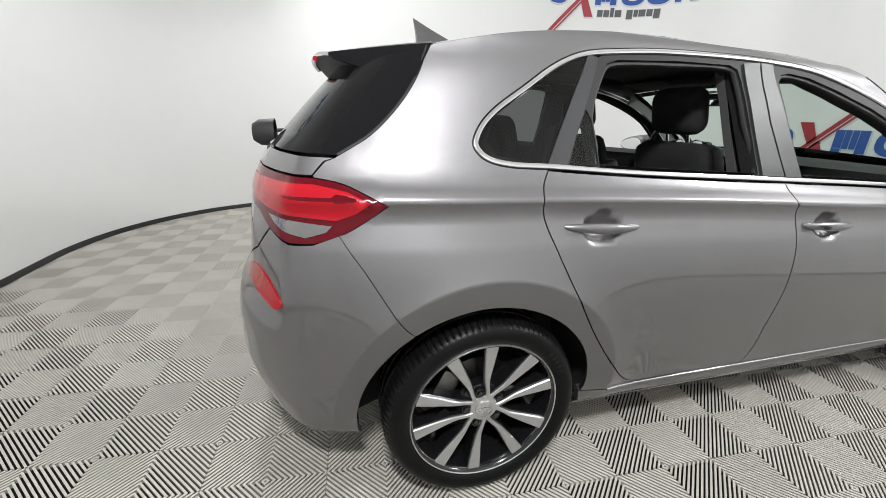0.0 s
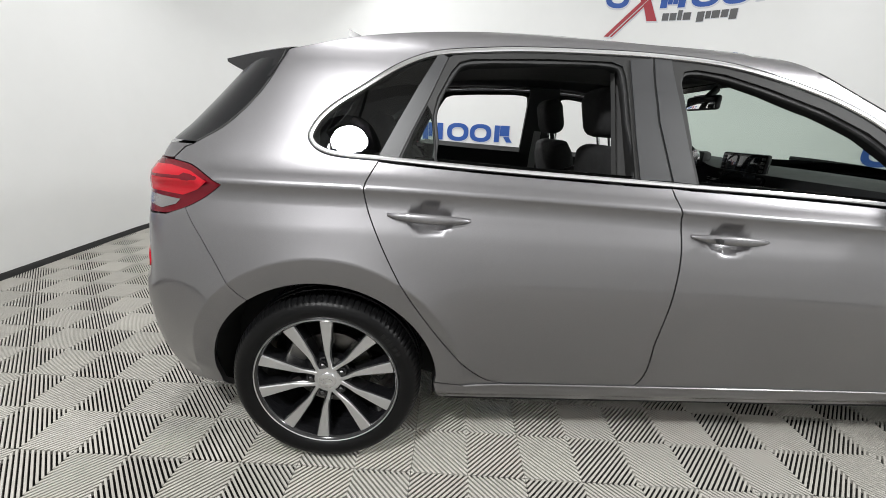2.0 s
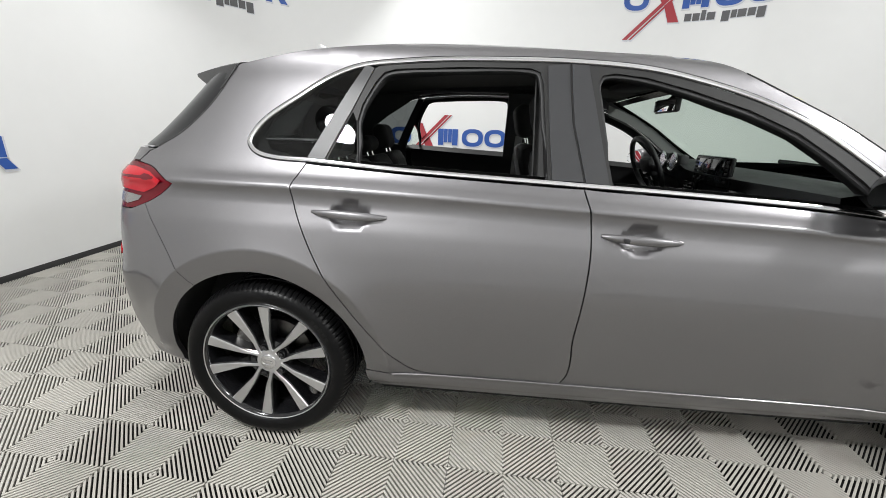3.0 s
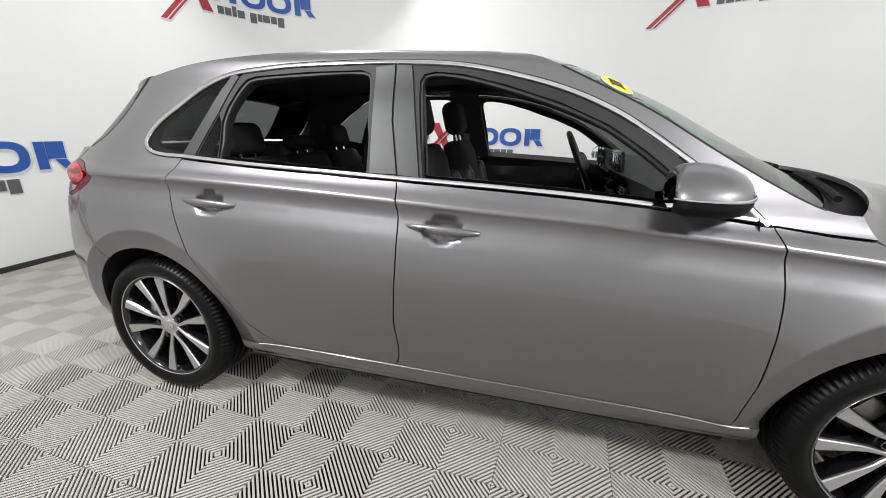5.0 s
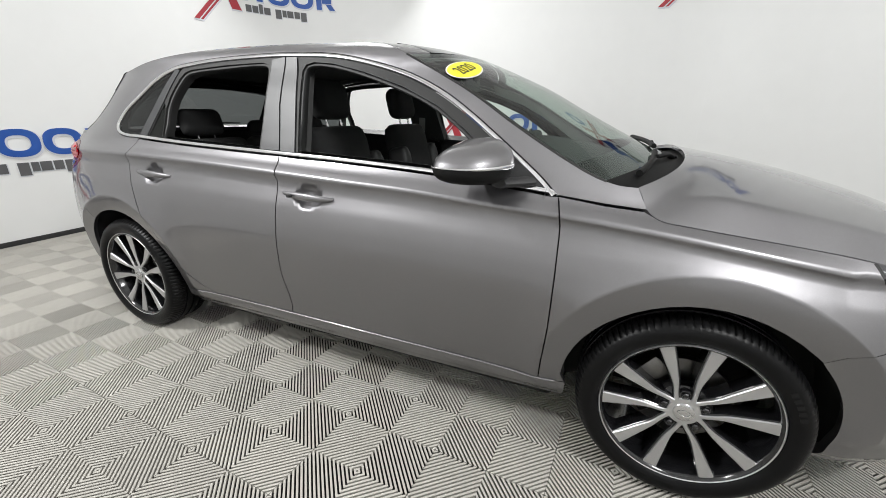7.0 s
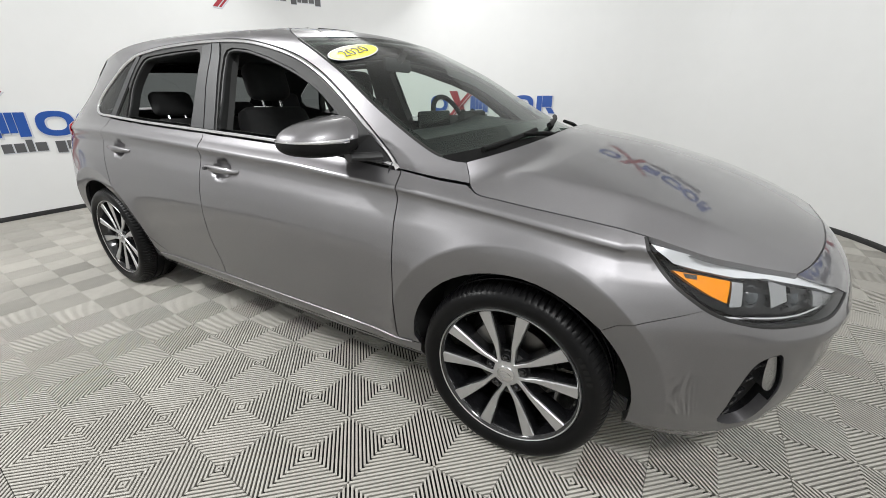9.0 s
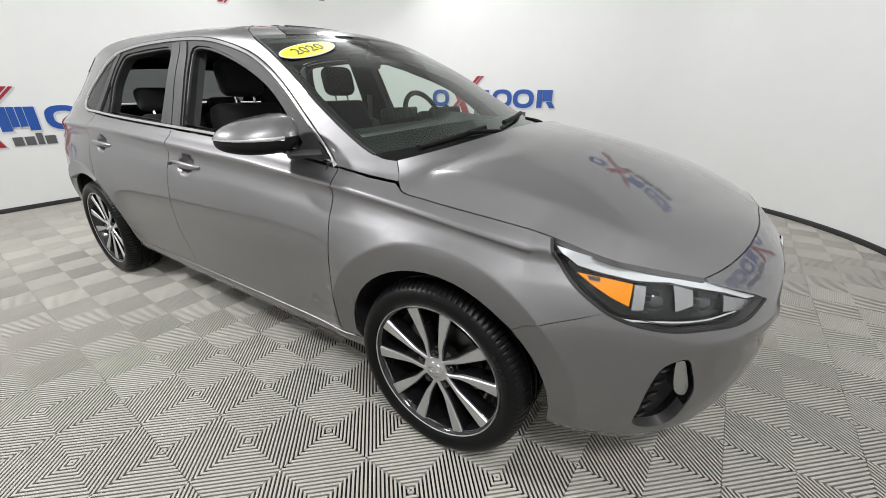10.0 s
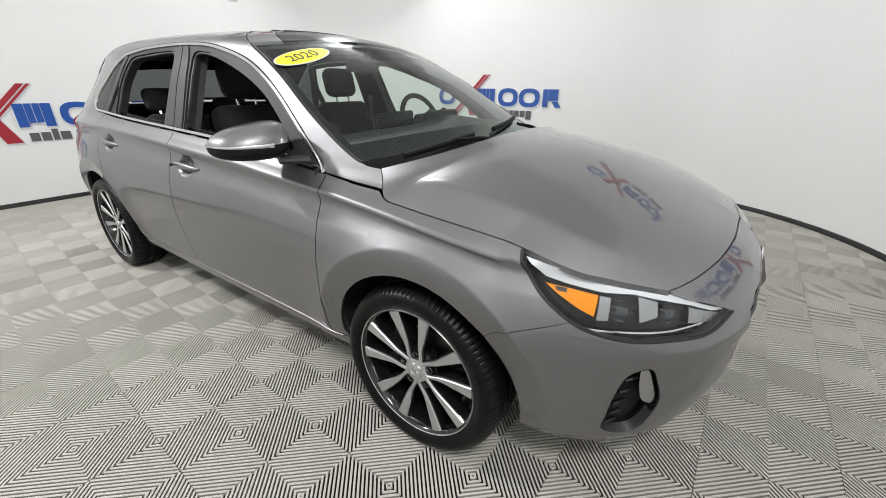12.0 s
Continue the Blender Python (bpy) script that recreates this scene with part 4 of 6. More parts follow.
hood3 = [Vector(skin(at(x, z), z)) for x, z in spline(HOOD_EDGE + HL_TOP[1:4] + [(1.985, 0.752)], 4)]
hrun = [0.0]
for a, b in zip(hood3, hood3[1:]):
    hrun.append(hrun[-1] + (b - a).length)
hx, hy, hz = (pchip([r / hrun[-1] for r in hrun], [p[k] for p in hood3]) for k in range(3))
mid_x, mid_z = pchip([0, 0.35, 0.7, 0.9, 1.0], [1.275, 1.55, 1.87, 2.055, 2.128]), pchip([0, 0.35, 0.7, 0.9, 1.0], [1.042, 0.993, 0.907, 0.835, 0.796])


def bonnet(a, v):
    """a: 0 at the windscreen, 1 at the nose; v across. A raised fold runs along each side."""
    b = abs(v)
    x = hx(a) + (mid_x(a) - hx(a)) * (1 - b ** (2.0 + 1.6 * ease(1 - a / 0.35)))
    flank, top = 0.60 * (1 - b) / 0.13, 0.55 + 0.45 * (1 - (b / 0.87) ** 2)
    ridge = -math.log(math.exp(-70 * flank) + math.exp(-70 * top)) / 70
    w = ease(a / 0.26) * ease((1.0 - a) / 0.3)
    z = hz(a) + (mid_z(a) - hz(a)) * ((1 - b ** 2.3) * (1 - w) + ridge * w)
    if nose_x is not None:
        x += ease((a - 0.62) / 0.38) * nose_x(b)
    return (x, v * (abs(hy(a)) - 0.003), z)


def skin_x(y, z):
    """x of the nose's surface at (y, z)."""
    lo, hi = LENGTH * 0.7, LENGTH
    for _ in range(30):
        m = (lo + hi) / 2
        if skin(m, z)[1] < y:
            lo = m
        else:
            hi = m
    return skin(lo, z)[0]


# the bonnet's front edge is drawn onto the nose
nose_x = None
ends = [bonnet(1.0, -k / 12) for k in range(13)]
nose_x = pchip([k / 12 for k in range(13)], [skin_x(p[1], p[2]) - p[0] - 0.002 for p in ends])
part("bonnet", sheet(bmesh.new(), bonnet, 0.0, 0.998, -1.0, 1.0, 70, 120, 0.016), PAINT, car)



def nose_line():
    """The bonnet's front edge as (run, height) on the nose."""
    out = []
    for k in range(13):
        p = bonnet(1.0, -1 + k / 12)
        lo, hi = LENGTH * 0.7, LENGTH
        for _ in range(30):
            m = (lo + hi) / 2
            if skin(m, p[2])[1] < p[1]:
                lo = m
            else:
                hi = m
        out.append((min(lo, LENGTH - 0.001), p[2] - 0.001))
    return out


# front bumper, with its lower opening and fog-lamp pockets
n_low = [(1.71, 0.200), (1.80, 0.190), (1.95, 0.185)]
half = ([(at(x, z), z) for x, z in NOSE_SEAM[::-1]] + [(at(x, z), z) for x, z in hl_low if x > 1.81] + [(at(x, z), z) for x, z in hl_top[::-1] if x > 1.99]
        + nose_line() + [(LENGTH - 0.001, 0.185), (LENGTH - 0.5, 0.185)]
        + [(at(x, z), z) for x, z in n_low[::-1]] + [(at(x, z), z) for x, z in arc(FRONT_W, HUB_Z, ARCH_R, ARCH_Z, -16, 50) if x > 1.586])
fog_hole = spline([(1.994, 0.556), (2.014, 0.508), (2.030, 0.434), (2.020, 0.364), (1.989, 0.290), (1.949, 0.284), (1.911, 0.306), (1.916, 0.37), (1.927, 0.459), (1.947, 0.532), (1.974, 0.553)], 4, closed=True)
grille_hole = [(LENGTH - 0.002, 0.335), (LENGTH - 0.30, 0.345), (LENGTH - 0.40, 0.42), (LENGTH - 0.43, 0.54), (LENGTH - 0.40, 0.63), (LENGTH - 0.34, 0.665), (LENGTH - 0.002, 0.685)]
outline = []
for p in half:
    if not outline or math.dist(p, outline[-1]) > 0.004:
        outline.append(p)
i = next(k for k, p in enumerate(outline) if p[0] > LENGTH - 0.005)
outline = outline[:i + 1] + [(LENGTH - 0.001, 0.69)] + grille_hole[::-1][1:-1] + [(LENGTH - 0.001, 0.33)] + outline[i + 1:]
panel("front_bumper", PAINT, car, outline, skin, step=0.024, flange=0.03, holes=[on(fog_hole)], sides=(1, -1), folds=fold_lines(1.55, 1.6, FRONT_W)[3:])

# dark filler under the shut lines, so that the joints read as gaps
deep = lambda s, z: skin(s, z, -0.02)
for sd in (1, -1):
    bm = bmesh.new()
    bp = [(-0.955, 0.21), (0.965, 0.21), (0.965, 0.45), (0.95, 0.85), (0.93, 0.90)] + [(x, z - 0.03) for x, z in belt[::-1]] + [(-1.2, 0.9), (-1.0, 0.5), (-0.955, 0.4)]
    add_patch(bm, on(bp), deep, step=0.08, flange=0, sides=(sd,))
    part("inner_shell", bm, BLACK_DEEP, car)
bm = bmesh.new()
add_patch(bm, on([(1.0, 0.76), (1.0, 0.885), (1.25, 0.86), (1.6, 0.82), (1.9, 0.74), (2.08, 0.66)]) + [(LENGTH - 0.001, 0.66), (LENGTH - 0.001, 0.22)] + on([(1.95, 0.22), (1.74, 0.24), (1.72, 0.5), (1.6, 0.66), (1.3, 0.74)]),
          lambda s, z: skin(s, z, -0.05), step=0.08, flange=0, sides=(1, -1))
part("inner_shell", bm, BLACK_DEEP, car)
bm = bmesh.new()
add_patch(bm, [(0.001, 0.25), (0.001, 1.05), (0.5, 1.04)] + on([(-1.74, 1.05), (-1.66, 0.96), (-1.58, 0.72), (-1.72, 0.5), (-1.74, 0.25)]), lambda s, z: skin(s, z, -0.045), step=0.08, flange=0, sides=(1, -1))
part("inner_shell", bm, BLACK_DEEP, car)
bm = bmesh.new()
sheet(bm, lambda a, v: tuple(Vector(bonnet(0.04 + 0.9 * a, v * 0.88)) - Vector((0, 0, 0.07))), 0, 1, -1, 1, 10, 10)
part("inner_shell", bm, BLACK_DEEP, car)

# chassis floor and wheel housings
bm = bmesh.new()
box(bm, (-0.93, -0.77, 0.165), (0.93, 0.77, 0.22), 0.02)
box(bm, (-1.85, -0.58, 0.18), (-0.935, 0.58, 0.23), 0.02)
box(bm, (0.935, -0.58, 0.18), (1.95, 0.58, 0.23), 0.02)
part("underbody", bm, BLACK_DEEP, car)
for wx_, r in ((REAR_W - 0.01, 0.385), (FRONT_W, 0.378)):
    for sd in (1, -1):
        bm = bmesh.new()
        rr = (r, r + 0.008, r + 0.008, 0.02)
        rings = []
        for a in np.linspace(-20, 200, 40):
            c, s = math.cos(radians(a)), math.sin(radians(a))
            x_, z_ = wx_ + r * c, HUB_Z + r * s
            lip = abs(skin(at(x_, z_), z_)[1])
            ends_y = (lip - 0.012, lip - 0.024, 0.62, 0.60)
            rings.append([bm.verts.new((wx_ + q * c, -sd * y, HUB_Z + q * s)) for q, y in zip(rr, ends_y)])
        for a, b in zip(rings, rings[1:]):
            for k in range(3):
                bm.faces.new((a[k], a[k + 1], b[k + 1], b[k]))
        part("wheel_housing", bm, BLACK_DEEP, car)



# ---------------------------------------------------------------- windows, trim, lamps
def lifted(points, out):
    return [tuple(Vector(skin(s, z)) + outward(s, z) * out) for s, z in points]


def moulding(name, points, width, height, mat, out=0.0, label="", mirrored=False):
    pr = on(points)
    n3 = [outward(s, z) for s, z in pr]
    p3 = lifted(pr, out)
    if mirrored:
        p3, n3 = [(x, -y, z) for x, y, z in p3], [Vector((n.x, -n.y, n.z)) for n in n3]
    bm = bmesh.new()
    sweep(bm, p3, width, height, lambda i: n3[i])
    return part(name, bm, mat, car, label)


window_line = spline(DLO_TOP, 6)
loop = window_line[:-1] + belt[::-1]
loop_clean = []
for p in loop:
    if not loop_clean or math.dist(p, loop_clean[-1]) > 0.004:
        loop_clean.append(p)
mid_loop = shrink(loop_clean, 0.009)
for sd in (False, True):
    pr = on(mid_loop)
    n3 = [outward(s, z) for s, z in pr]
    p3 = lifted(pr, -0.004)
    if sd:
        p3, n3 = [(x, -y, z) for x, y, z in p3], [Vector((n.x, -n.y, n.z)) for n in n3]
    bm = bmesh.new()
    sweep(bm, p3, 0.0165, 0.009, lambda i: n3[i], closed=True)
    part("window_trim", bm, CHROME, car, "bright chrome strip round the side windows")

inner_loop = shrink(loop_clean, 0.018)
QUARTER = [(-1.158, 1.06), (-1.10, 1.17), (-1.045, 1.27), (-0.985, 1.372)]       # rear edge of the grey divider
DIVIDER = [(-1.097, 1.06), (-1.06, 1.14), (-1.018, 1.223), (-0.955, 1.362)]
REAR_OPEN = [(-0.985, 1.05), (-0.990, 1.12), (-0.998, 1.19), (-0.985, 1.245), (-0.945, 1.322), (-0.920, 1.352), (-0.88, 1.364), (-0.65, 1.376), (-0.43, 1.378), (-0.395, 1.366), (-0.383, 1.33), (-0.372, 1.2), (-0.358, 1.022)]
FRONT_OPEN = [(-0.150, 1.012), (-0.178, 1.15), (-0.198, 1.28), (-0.204, 1.335), (-0.19, 1.36), (-0.15, 1.368), (-0.05, 1.358), (0.10, 1.322), (0.28, 1.265), (0.43, 1.198), (0.54, 1.125), (0.62, 1.062), (0.69, 0.998), (0.672, 0.973)]


def poly_between(left, right):
    """The part of the window band between two lines that run from belt to roof."""
    upper = sorted([p for p in inner_loop if p[1] > belt_z(p[0]) + 0.06 and left[-1][0] < p[0] < right[-1][0]], key=lambda p: p[0])
    lower = sorted([p for p in inner_loop if p[1] <= belt_z(p[0]) + 0.06 and left[0][0] < p[0] < right[0][0]], key=lambda p: -p[0])
    return list(left) + upper + list(right)[::-1] + lower


MID_LINE = [(-0.242, 1.022), (-0.262, 1.11), (-0.283, 1.2), (-0.292, 1.3), (-0.297, 1.393)]
ring_pts = [p for p in inner_loop if (p[0] < -0.99 and p[1] > 1.2) or p[0] < -1.162]
# keep the loop's own order, which runs from the belt's rear round the back to the roof
quarter_poly = ring_pts + QUARTER[::-1]

for sd in (1, -1):
    qg_bm = bmesh.new()
    add_patch(qg_bm, on(quarter_poly), skin, step=0.04, flange=0, sides=(sd,), offset=-0.004)
    qg = part("quarter_glass", qg_bm, DARK_GLASS, car, "dark tinted fixed quarter window")
    qg.visible_shadow = False
    panel("divider_post", FRAME_GREY, car, on(QUARTER + DIVIDER[::-1]), skin, step=0.03, flange=0.02, offset=0.0015, sides=(sd,))
    tri = [(-1.09, 1.058), (-1.055, 1.14), (-1.015, 1.218), (-1.000, 1.19), (-0.992, 1.12), (-0.988, 1.052)]
    sg_bm = bmesh.new()
    add_patch(sg_bm, on(tri), skin, step=0.03, flange=0, sides=(sd,), offset=-0.006)
    sg = part("fixed_glass", sg_bm, GLASS, car, "small clear fixed door window")
    sg.visible_shadow = False
    rear_band = poly_between(DIVIDER, MID_LINE)
    panel("rear_window_frame", RUBBER, car, on(rear_band), skin, step=0.025, flange=0.055, holes=[on(REAR_OPEN), on(tri)], offset=-0.003, sides=(sd,))
    front_band = poly_between(MID_LINE, [(0.86, 0.948), (0.855, 0.955)])
    panel("front_window_frame", RUBBER, car, on(front_band), skin, step=0.025, flange=0.055, holes=[on(FRONT_OPEN)], offset=-0.003, sides=(sd,))
    rear_post = [(-0.345, 1.025), (-0.357, 1.15), (-0.366, 1.28), (-0.372, 1.384), (-0.300, 1.392), (-0.296, 1.3), (-0.287, 1.2), (-0.266, 1.11), (-0.246, 1.024)]
    front_post = [(-0.238, 1.022), (-0.258, 1.11), (-0.279, 1.2), (-0.288, 1.3), (-0.293, 1.391), (-0.238, 1.389), (-0.226, 1.33), (-0.208, 1.235), (-0.185, 1.12), (-0.164, 1.018)]
    for nm, o in (("rear_post_cover", rear_post), ("front_post_cover", front_post)):
        panel(nm, FRAME_GREY, car, on(o), skin, "dark grey film on the door post", step=0.03, flange=0.006, offset=0.003, sides=(sd,))
    sail = [(0.675, 0.968), (0.692, 1.0), (0.735, 1.035), (0.80, 0.985), (0.852, 0.945), (0.78, 0.955)]
    panel("mirror_base", BLACK_MATT, car, on(sail), skin, step=0.03, flange=0.01, offset=0.001, sides=(sd,))
    # rubber lips along the openings
    for op in (REAR_OPEN, FRONT_OPEN):
        pr = on(shrink(spline(op, 3, closed=True), 0.006))
        n3 = [outward(s, z) for s, z in pr]
        p3 = lifted(pr, -0.022)
        if sd < 0:
            p3, n3 = [(x, -y, z) for x, y, z in p3], [Vector((n.x, -n.y, n.z)) for n in n3]
        bm = bmesh.new()
        sweep(bm, p3, 0.014, 0.012, lambda i: n3[i], closed=True)
        part("window_seal", bm, BLACK_MATT, car)

# lowered panes showing just above the belt
for op, x0, x1 in ((REAR_OPEN, -0.975, -0.37), (FRONT_OPEN, -0.14, 0.66)):
    pts = [(x0 + (x1 - x0) * k / 10, belt_z(x0 + (x1 - x0) * k / 10) + 0.012) for k in range(11)]
    pts += [(x, z + 0.022) for x, z in pts[::-1]]
    bm = bmesh.new()
    add_patch(bm, on(pts), skin, step=0.05, flange=0.004, offset=-0.03)
    part("lowered_pane", bm, GLASS, car, "top edge of a lowered side window").visible_shadow = False

# sill strip
moulding("sill_strip", [(-0.86 + 1.80 * k / 40, 0.2955 - 0.003 * k / 40) for k in range(41)], 0.010, 0.006, PAINT, 0.001)


# door handles
def door_handle(parent, cx, cz, dz, button=False):
    bm = bmesh.new()
    rings = []
    N = 18
    for k in range(N + 1):
        t = k / N
        x = cx - 0.126 + 0.252 * t
        z = cz + dz * (0.5 - t)
        h = 0.0155 * (math.sin(math.pi * min(1, max(0.0, t * 0.93 + 0.035))) ** 0.45)
        lift = 0.014 + 0.026 * math.sin(math.pi * t) ** 0.6
        flat = Vector((x, -0.852, z))
        ring = []
        for q in range(12):
            a = 2 * math.pi * q / 12
            ring.append(bm.verts.new((x, flat.y - lift + 0.010 - 0.010 * math.cos(a), z + h * math.sin(a))))
        rings.append(ring)
    for r, s in zip(rings, rings[1:]):
        for q in range(12):
            bm.faces.new((r[q], r[(q + 1) % 12], s[(q + 1) % 12], s[q]))
    bm.faces.new(rings[0])
    bm.faces.new(rings[-1])
    bmesh.ops.recalc_face_normals(bm, faces=bm.faces)
    h = part("door_handle", bm, PAINT, parent)
    if button:
        bm = bmesh.new()
        box(bm, (cx - 0.068, -0.9065, cz + dz * 0.27 - 0.006), (cx - 0.052, -0.8905, cz + dz * 0.27 + 0.006), 0.002)
        part("lock_button", bm, BLACK_MATT, h)
    return h


door_handle(rear_door, -0.998, 0.893, 0.010)
door_handle(front_door, -0.060, 0.861, 0.010, True)


# door mirrors
def mirror(sd):
    c = Vector((0.655, -0.925, 1.022))
    rx, ry, rz = 0.105, 0.125, 0.068

    def shell(a, b):
        """a round the upright, b up."""
        ca, sa, cb, sb = math.cos(a), math.sin(a), math.cos(b), math.sin(b)
        x = rx * math.copysign(abs(ca) ** 0.8, ca) * math.copysign(abs(cb) ** 0.7, cb)
        y = ry * math.copysign(abs(sa) ** 0.85, sa) * math.copysign(abs(cb) ** 0.6, cb)
        z = rz * math.copysign(abs(sb) ** 0.85, sb) * ((1.06 + 0.34 * (y / ry)) if sb > 0 else 0.72 + 0.05 * (y / ry))
        x = max(x, -0.074) - 0.25 * max(0.0, -y)
        return c + Vector((x, y + 0.01 * z / rz, z))
    out = []
    for nm, b0, b1, mat, lab in (("mirror_cap", 0.07, math.pi / 2 - 0.01, PAINT, ""), ("mirror_shell", -math.pi / 2 + 0.01, 0.05, SCUTTLE_BLACK, "black lower mirror shell")):
        bm = bmesh.new()
        g = [[bm.verts.new(shell(2 * math.pi * i / 40, b0 + (b1 - b0) * j / 10)) for i in range(40)] for j in range(11)]
        for j in range(10):
            for i in range(40):
                bm.faces.new((g[j][i], g[j][(i + 1) % 40], g[j + 1][(i + 1) % 40], g[j + 1][i]))
        bm.faces.new(g[0][::-1])
        bm.faces.new(g[-1])
        bmesh.ops.recalc_face_normals(bm, faces=bm.faces)
        out.append((nm, bm, mat, lab))
    bm = bmesh.new()
    path = [shell(a, 0.06) + Vector((math.cos(a), math.sin(a), 0)) * 0.001 for a in np.linspace(-2.6, 0.1, 26)]
    sweep(bm, [tuple(p) for p in path], lambda t: 0.004 + 0.010 * t * t, 0.003, lambda i: (math.cos(np.linspace(-2.6, 0.1, 26)[i]), math.sin(np.linspace(-2.6, 0.1, 26)[i]), 0))
    out.append(("indicator", bm, SATIN, "slim bright indicator strip"))
    bm = bmesh.new()
    for v in bmesh.ops.create_circle(bm, cap_ends=True, segments=36, radius=1)["verts"]:
        v.co = c + Vector((-0.0755 - 0.25 * max(0.0, -0.098 * v.co.x), 0.098 * v.co.x, (0.050 + 0.016 * v.co.x) * v.co.y if v.co.y > 0 else 0.040 * v.co.y))
    out.append(("mirror_glass", bm, MIRROR, "mirror glass"))
    bm = bmesh.new()
    tube(bm, [(0.72, -0.86, 0.966), (0.745, -0.825, 0.966), (0.77, -0.79, 0.968)], 0.022, 12)
    bm.transform(Matrix.Translation((0, 0, 0.968)) @ Matrix.Diagonal((1.6, 1, 0.7, 1)) @ Matrix.Translation((-0.745 + 0.745 / 1.6, 0, -0.968)))
    out.append(("mirror_foot", bm, BLACK_MATT, ""))
    first = None
    for nm, bm, mat, lab in out:
        if sd < 0:
            for v in bm.verts:
                v.co.y = -v.co.y
            bmesh.ops.reverse_faces(bm, faces=bm.faces)
        ob = part(nm, bm, mat, first or car, lab)
        first = first or ob


mirror(1)
mirror(-1)

# headlamps
for sd in (1, -1):
    outline = on(hl_top) + on(hl_low)[::-1][1:-1]
    keep = []
    for p in outline:
        if not keep or math.dist(p, keep[-1]) > 0.004:
            keep.append(p)
    bm = bmesh.new()
    add_patch(bm, keep, skin, step=0.03, flange=0, gap=0.002, sides=(sd,), offset=-0.002)
    lens = part("headlamp", bm, LENS, car, "clear headlamp with amber reflector and dark housing")
    lens.visible_shadow = False
    back = lambda s, z: skin(s, z, -0.042)
    bm = bmesh.new()
    add_patch(bm, keep, back, step=0.04, flange=-0.02, gap=0.003, sides=(sd,))
    part("lamp_housing", bm, LAMP_BLACK, lens)
    low_rim = on(hl_low)
    p3 = lifted(low_rim, -0.004)
    n3 = [outward(s, z) for s, z in low_rim]
    if sd < 0:
        p3, n3 = [(x, -y, z) for x, y, z in p3], [Vector((n.x, -n.y, n.z)) for n in n3]
    bm = bmesh.new()
    sweep(bm, p3, 0.010, 0.005, lambda i: n3[i])
    part("lamp_seal", bm, RUBBER, lens)

    def bit(nm, pts, mat, depth, lab="", fl=0.02):
        b = bmesh.new()
        add_patch(b, on(pts), lambda s, z: skin(s, z, -depth), step=0.02, flange=fl, sides=(sd,))
        return part(nm, b, mat, lens, lab)
    bit("daylight_strip", [(1.660, 0.815), (1.74, 0.803), (1.824, 0.785), (1.91, 0.768), (1.991, 0.746), (2.07, 0.706), (2.13, 0.672), (2.10, 0.681), (2.048, 0.709), (1.988, 0.729), (1.923, 0.747), (1.853, 0.751), (1.78, 0.762), (1.718, 0.773)], DRL, 0.012, "pale daytime light strip")
    bit("amber_reflector", [(1.720, 0.755), (1.787, 0.749), (1.851, 0.740), (1.853, 0.690), (1.814, 0.706), (1.770, 0.729)], AMBER, 0.022, "amber side reflector")
    bit("amber_frame", [(1.746, 0.752), (1.776, 0.750), (1.778, 0.741), (1.753, 0.743)], BLACK_MATT, 0.019)
    bit("chrome_bezel", [(1.855, 0.739), (1.880, 0.736), (1.886, 0.683), (1.860, 0.681)], FACET, 0.022, "chrome reflector bowl")
    bit("lamp_divider", [(1.940, 0.736), (1.986, 0.720), (1.994, 0.686), (1.958, 0.675)], FACET, 0.026, "chrome reflector bowl")
    bit("turn_bowl", [(2.052, 0.700), (2.138, 0.655), (2.108, 0.650), (2.060, 0.662)], FACET, 0.020, "clear inner lamp bowl")
    for x0, x1, z0 in ((1.888, 1.945, 0.703), (2.002, 2.048, 0.688)):
        # black louvred box round each projector
        for k in range(4):
            zz = z0 + 0.024 - 0.016 * k
            bit("lamp_louvre", [(x0, zz), (x1, zz - 0.012), (x1 + 0.002, zz - 0.022), (x0 + 0.002, zz - 0.010)], BLACK_GLOSS, 0.030 + 0.003 * k)
        xm = (x0 + x1) / 2
        p = Vector(skin(at(xm, z0 - 0.004), z0 - 0.004, -0.038))
        n = outward(at(xm, z0), z0)
        b = bmesh.new()
        revolve(b, [(0.0, 0.008), (0.014, 0.006), (0.022, 0.0), (0.024, -0.002), (0.028, -0.002), (0.029, -0.012)], 28, "z")
        b.transform(Matrix.Translation(p) @ Vector((0, 0, 1)).rotation_difference(n).to_matrix().to_4x4())
        if sd < 0:
            for v in b.verts:
                v.co.y = -v.co.y
            bmesh.ops.reverse_faces(b, faces=b.faces)
        part("projector", b, SCREEN, lens, "dark round projector lens")
    p3 = lifted(on([(1.70, 0.745), (1.76, 0.700), (1.83, 0.662), (1.93, 0.655), (2.02, 0.650), (2.10, 0.652)]), -0.03)
    if sd < 0:
        p3 = [(x, -y, z) for x, y, z in p3]
    bm = bmesh.new()
    tube(bm, spline(p3, 5), 0.004, 6)
    part("chrome_line", bm, CHROME, lens)

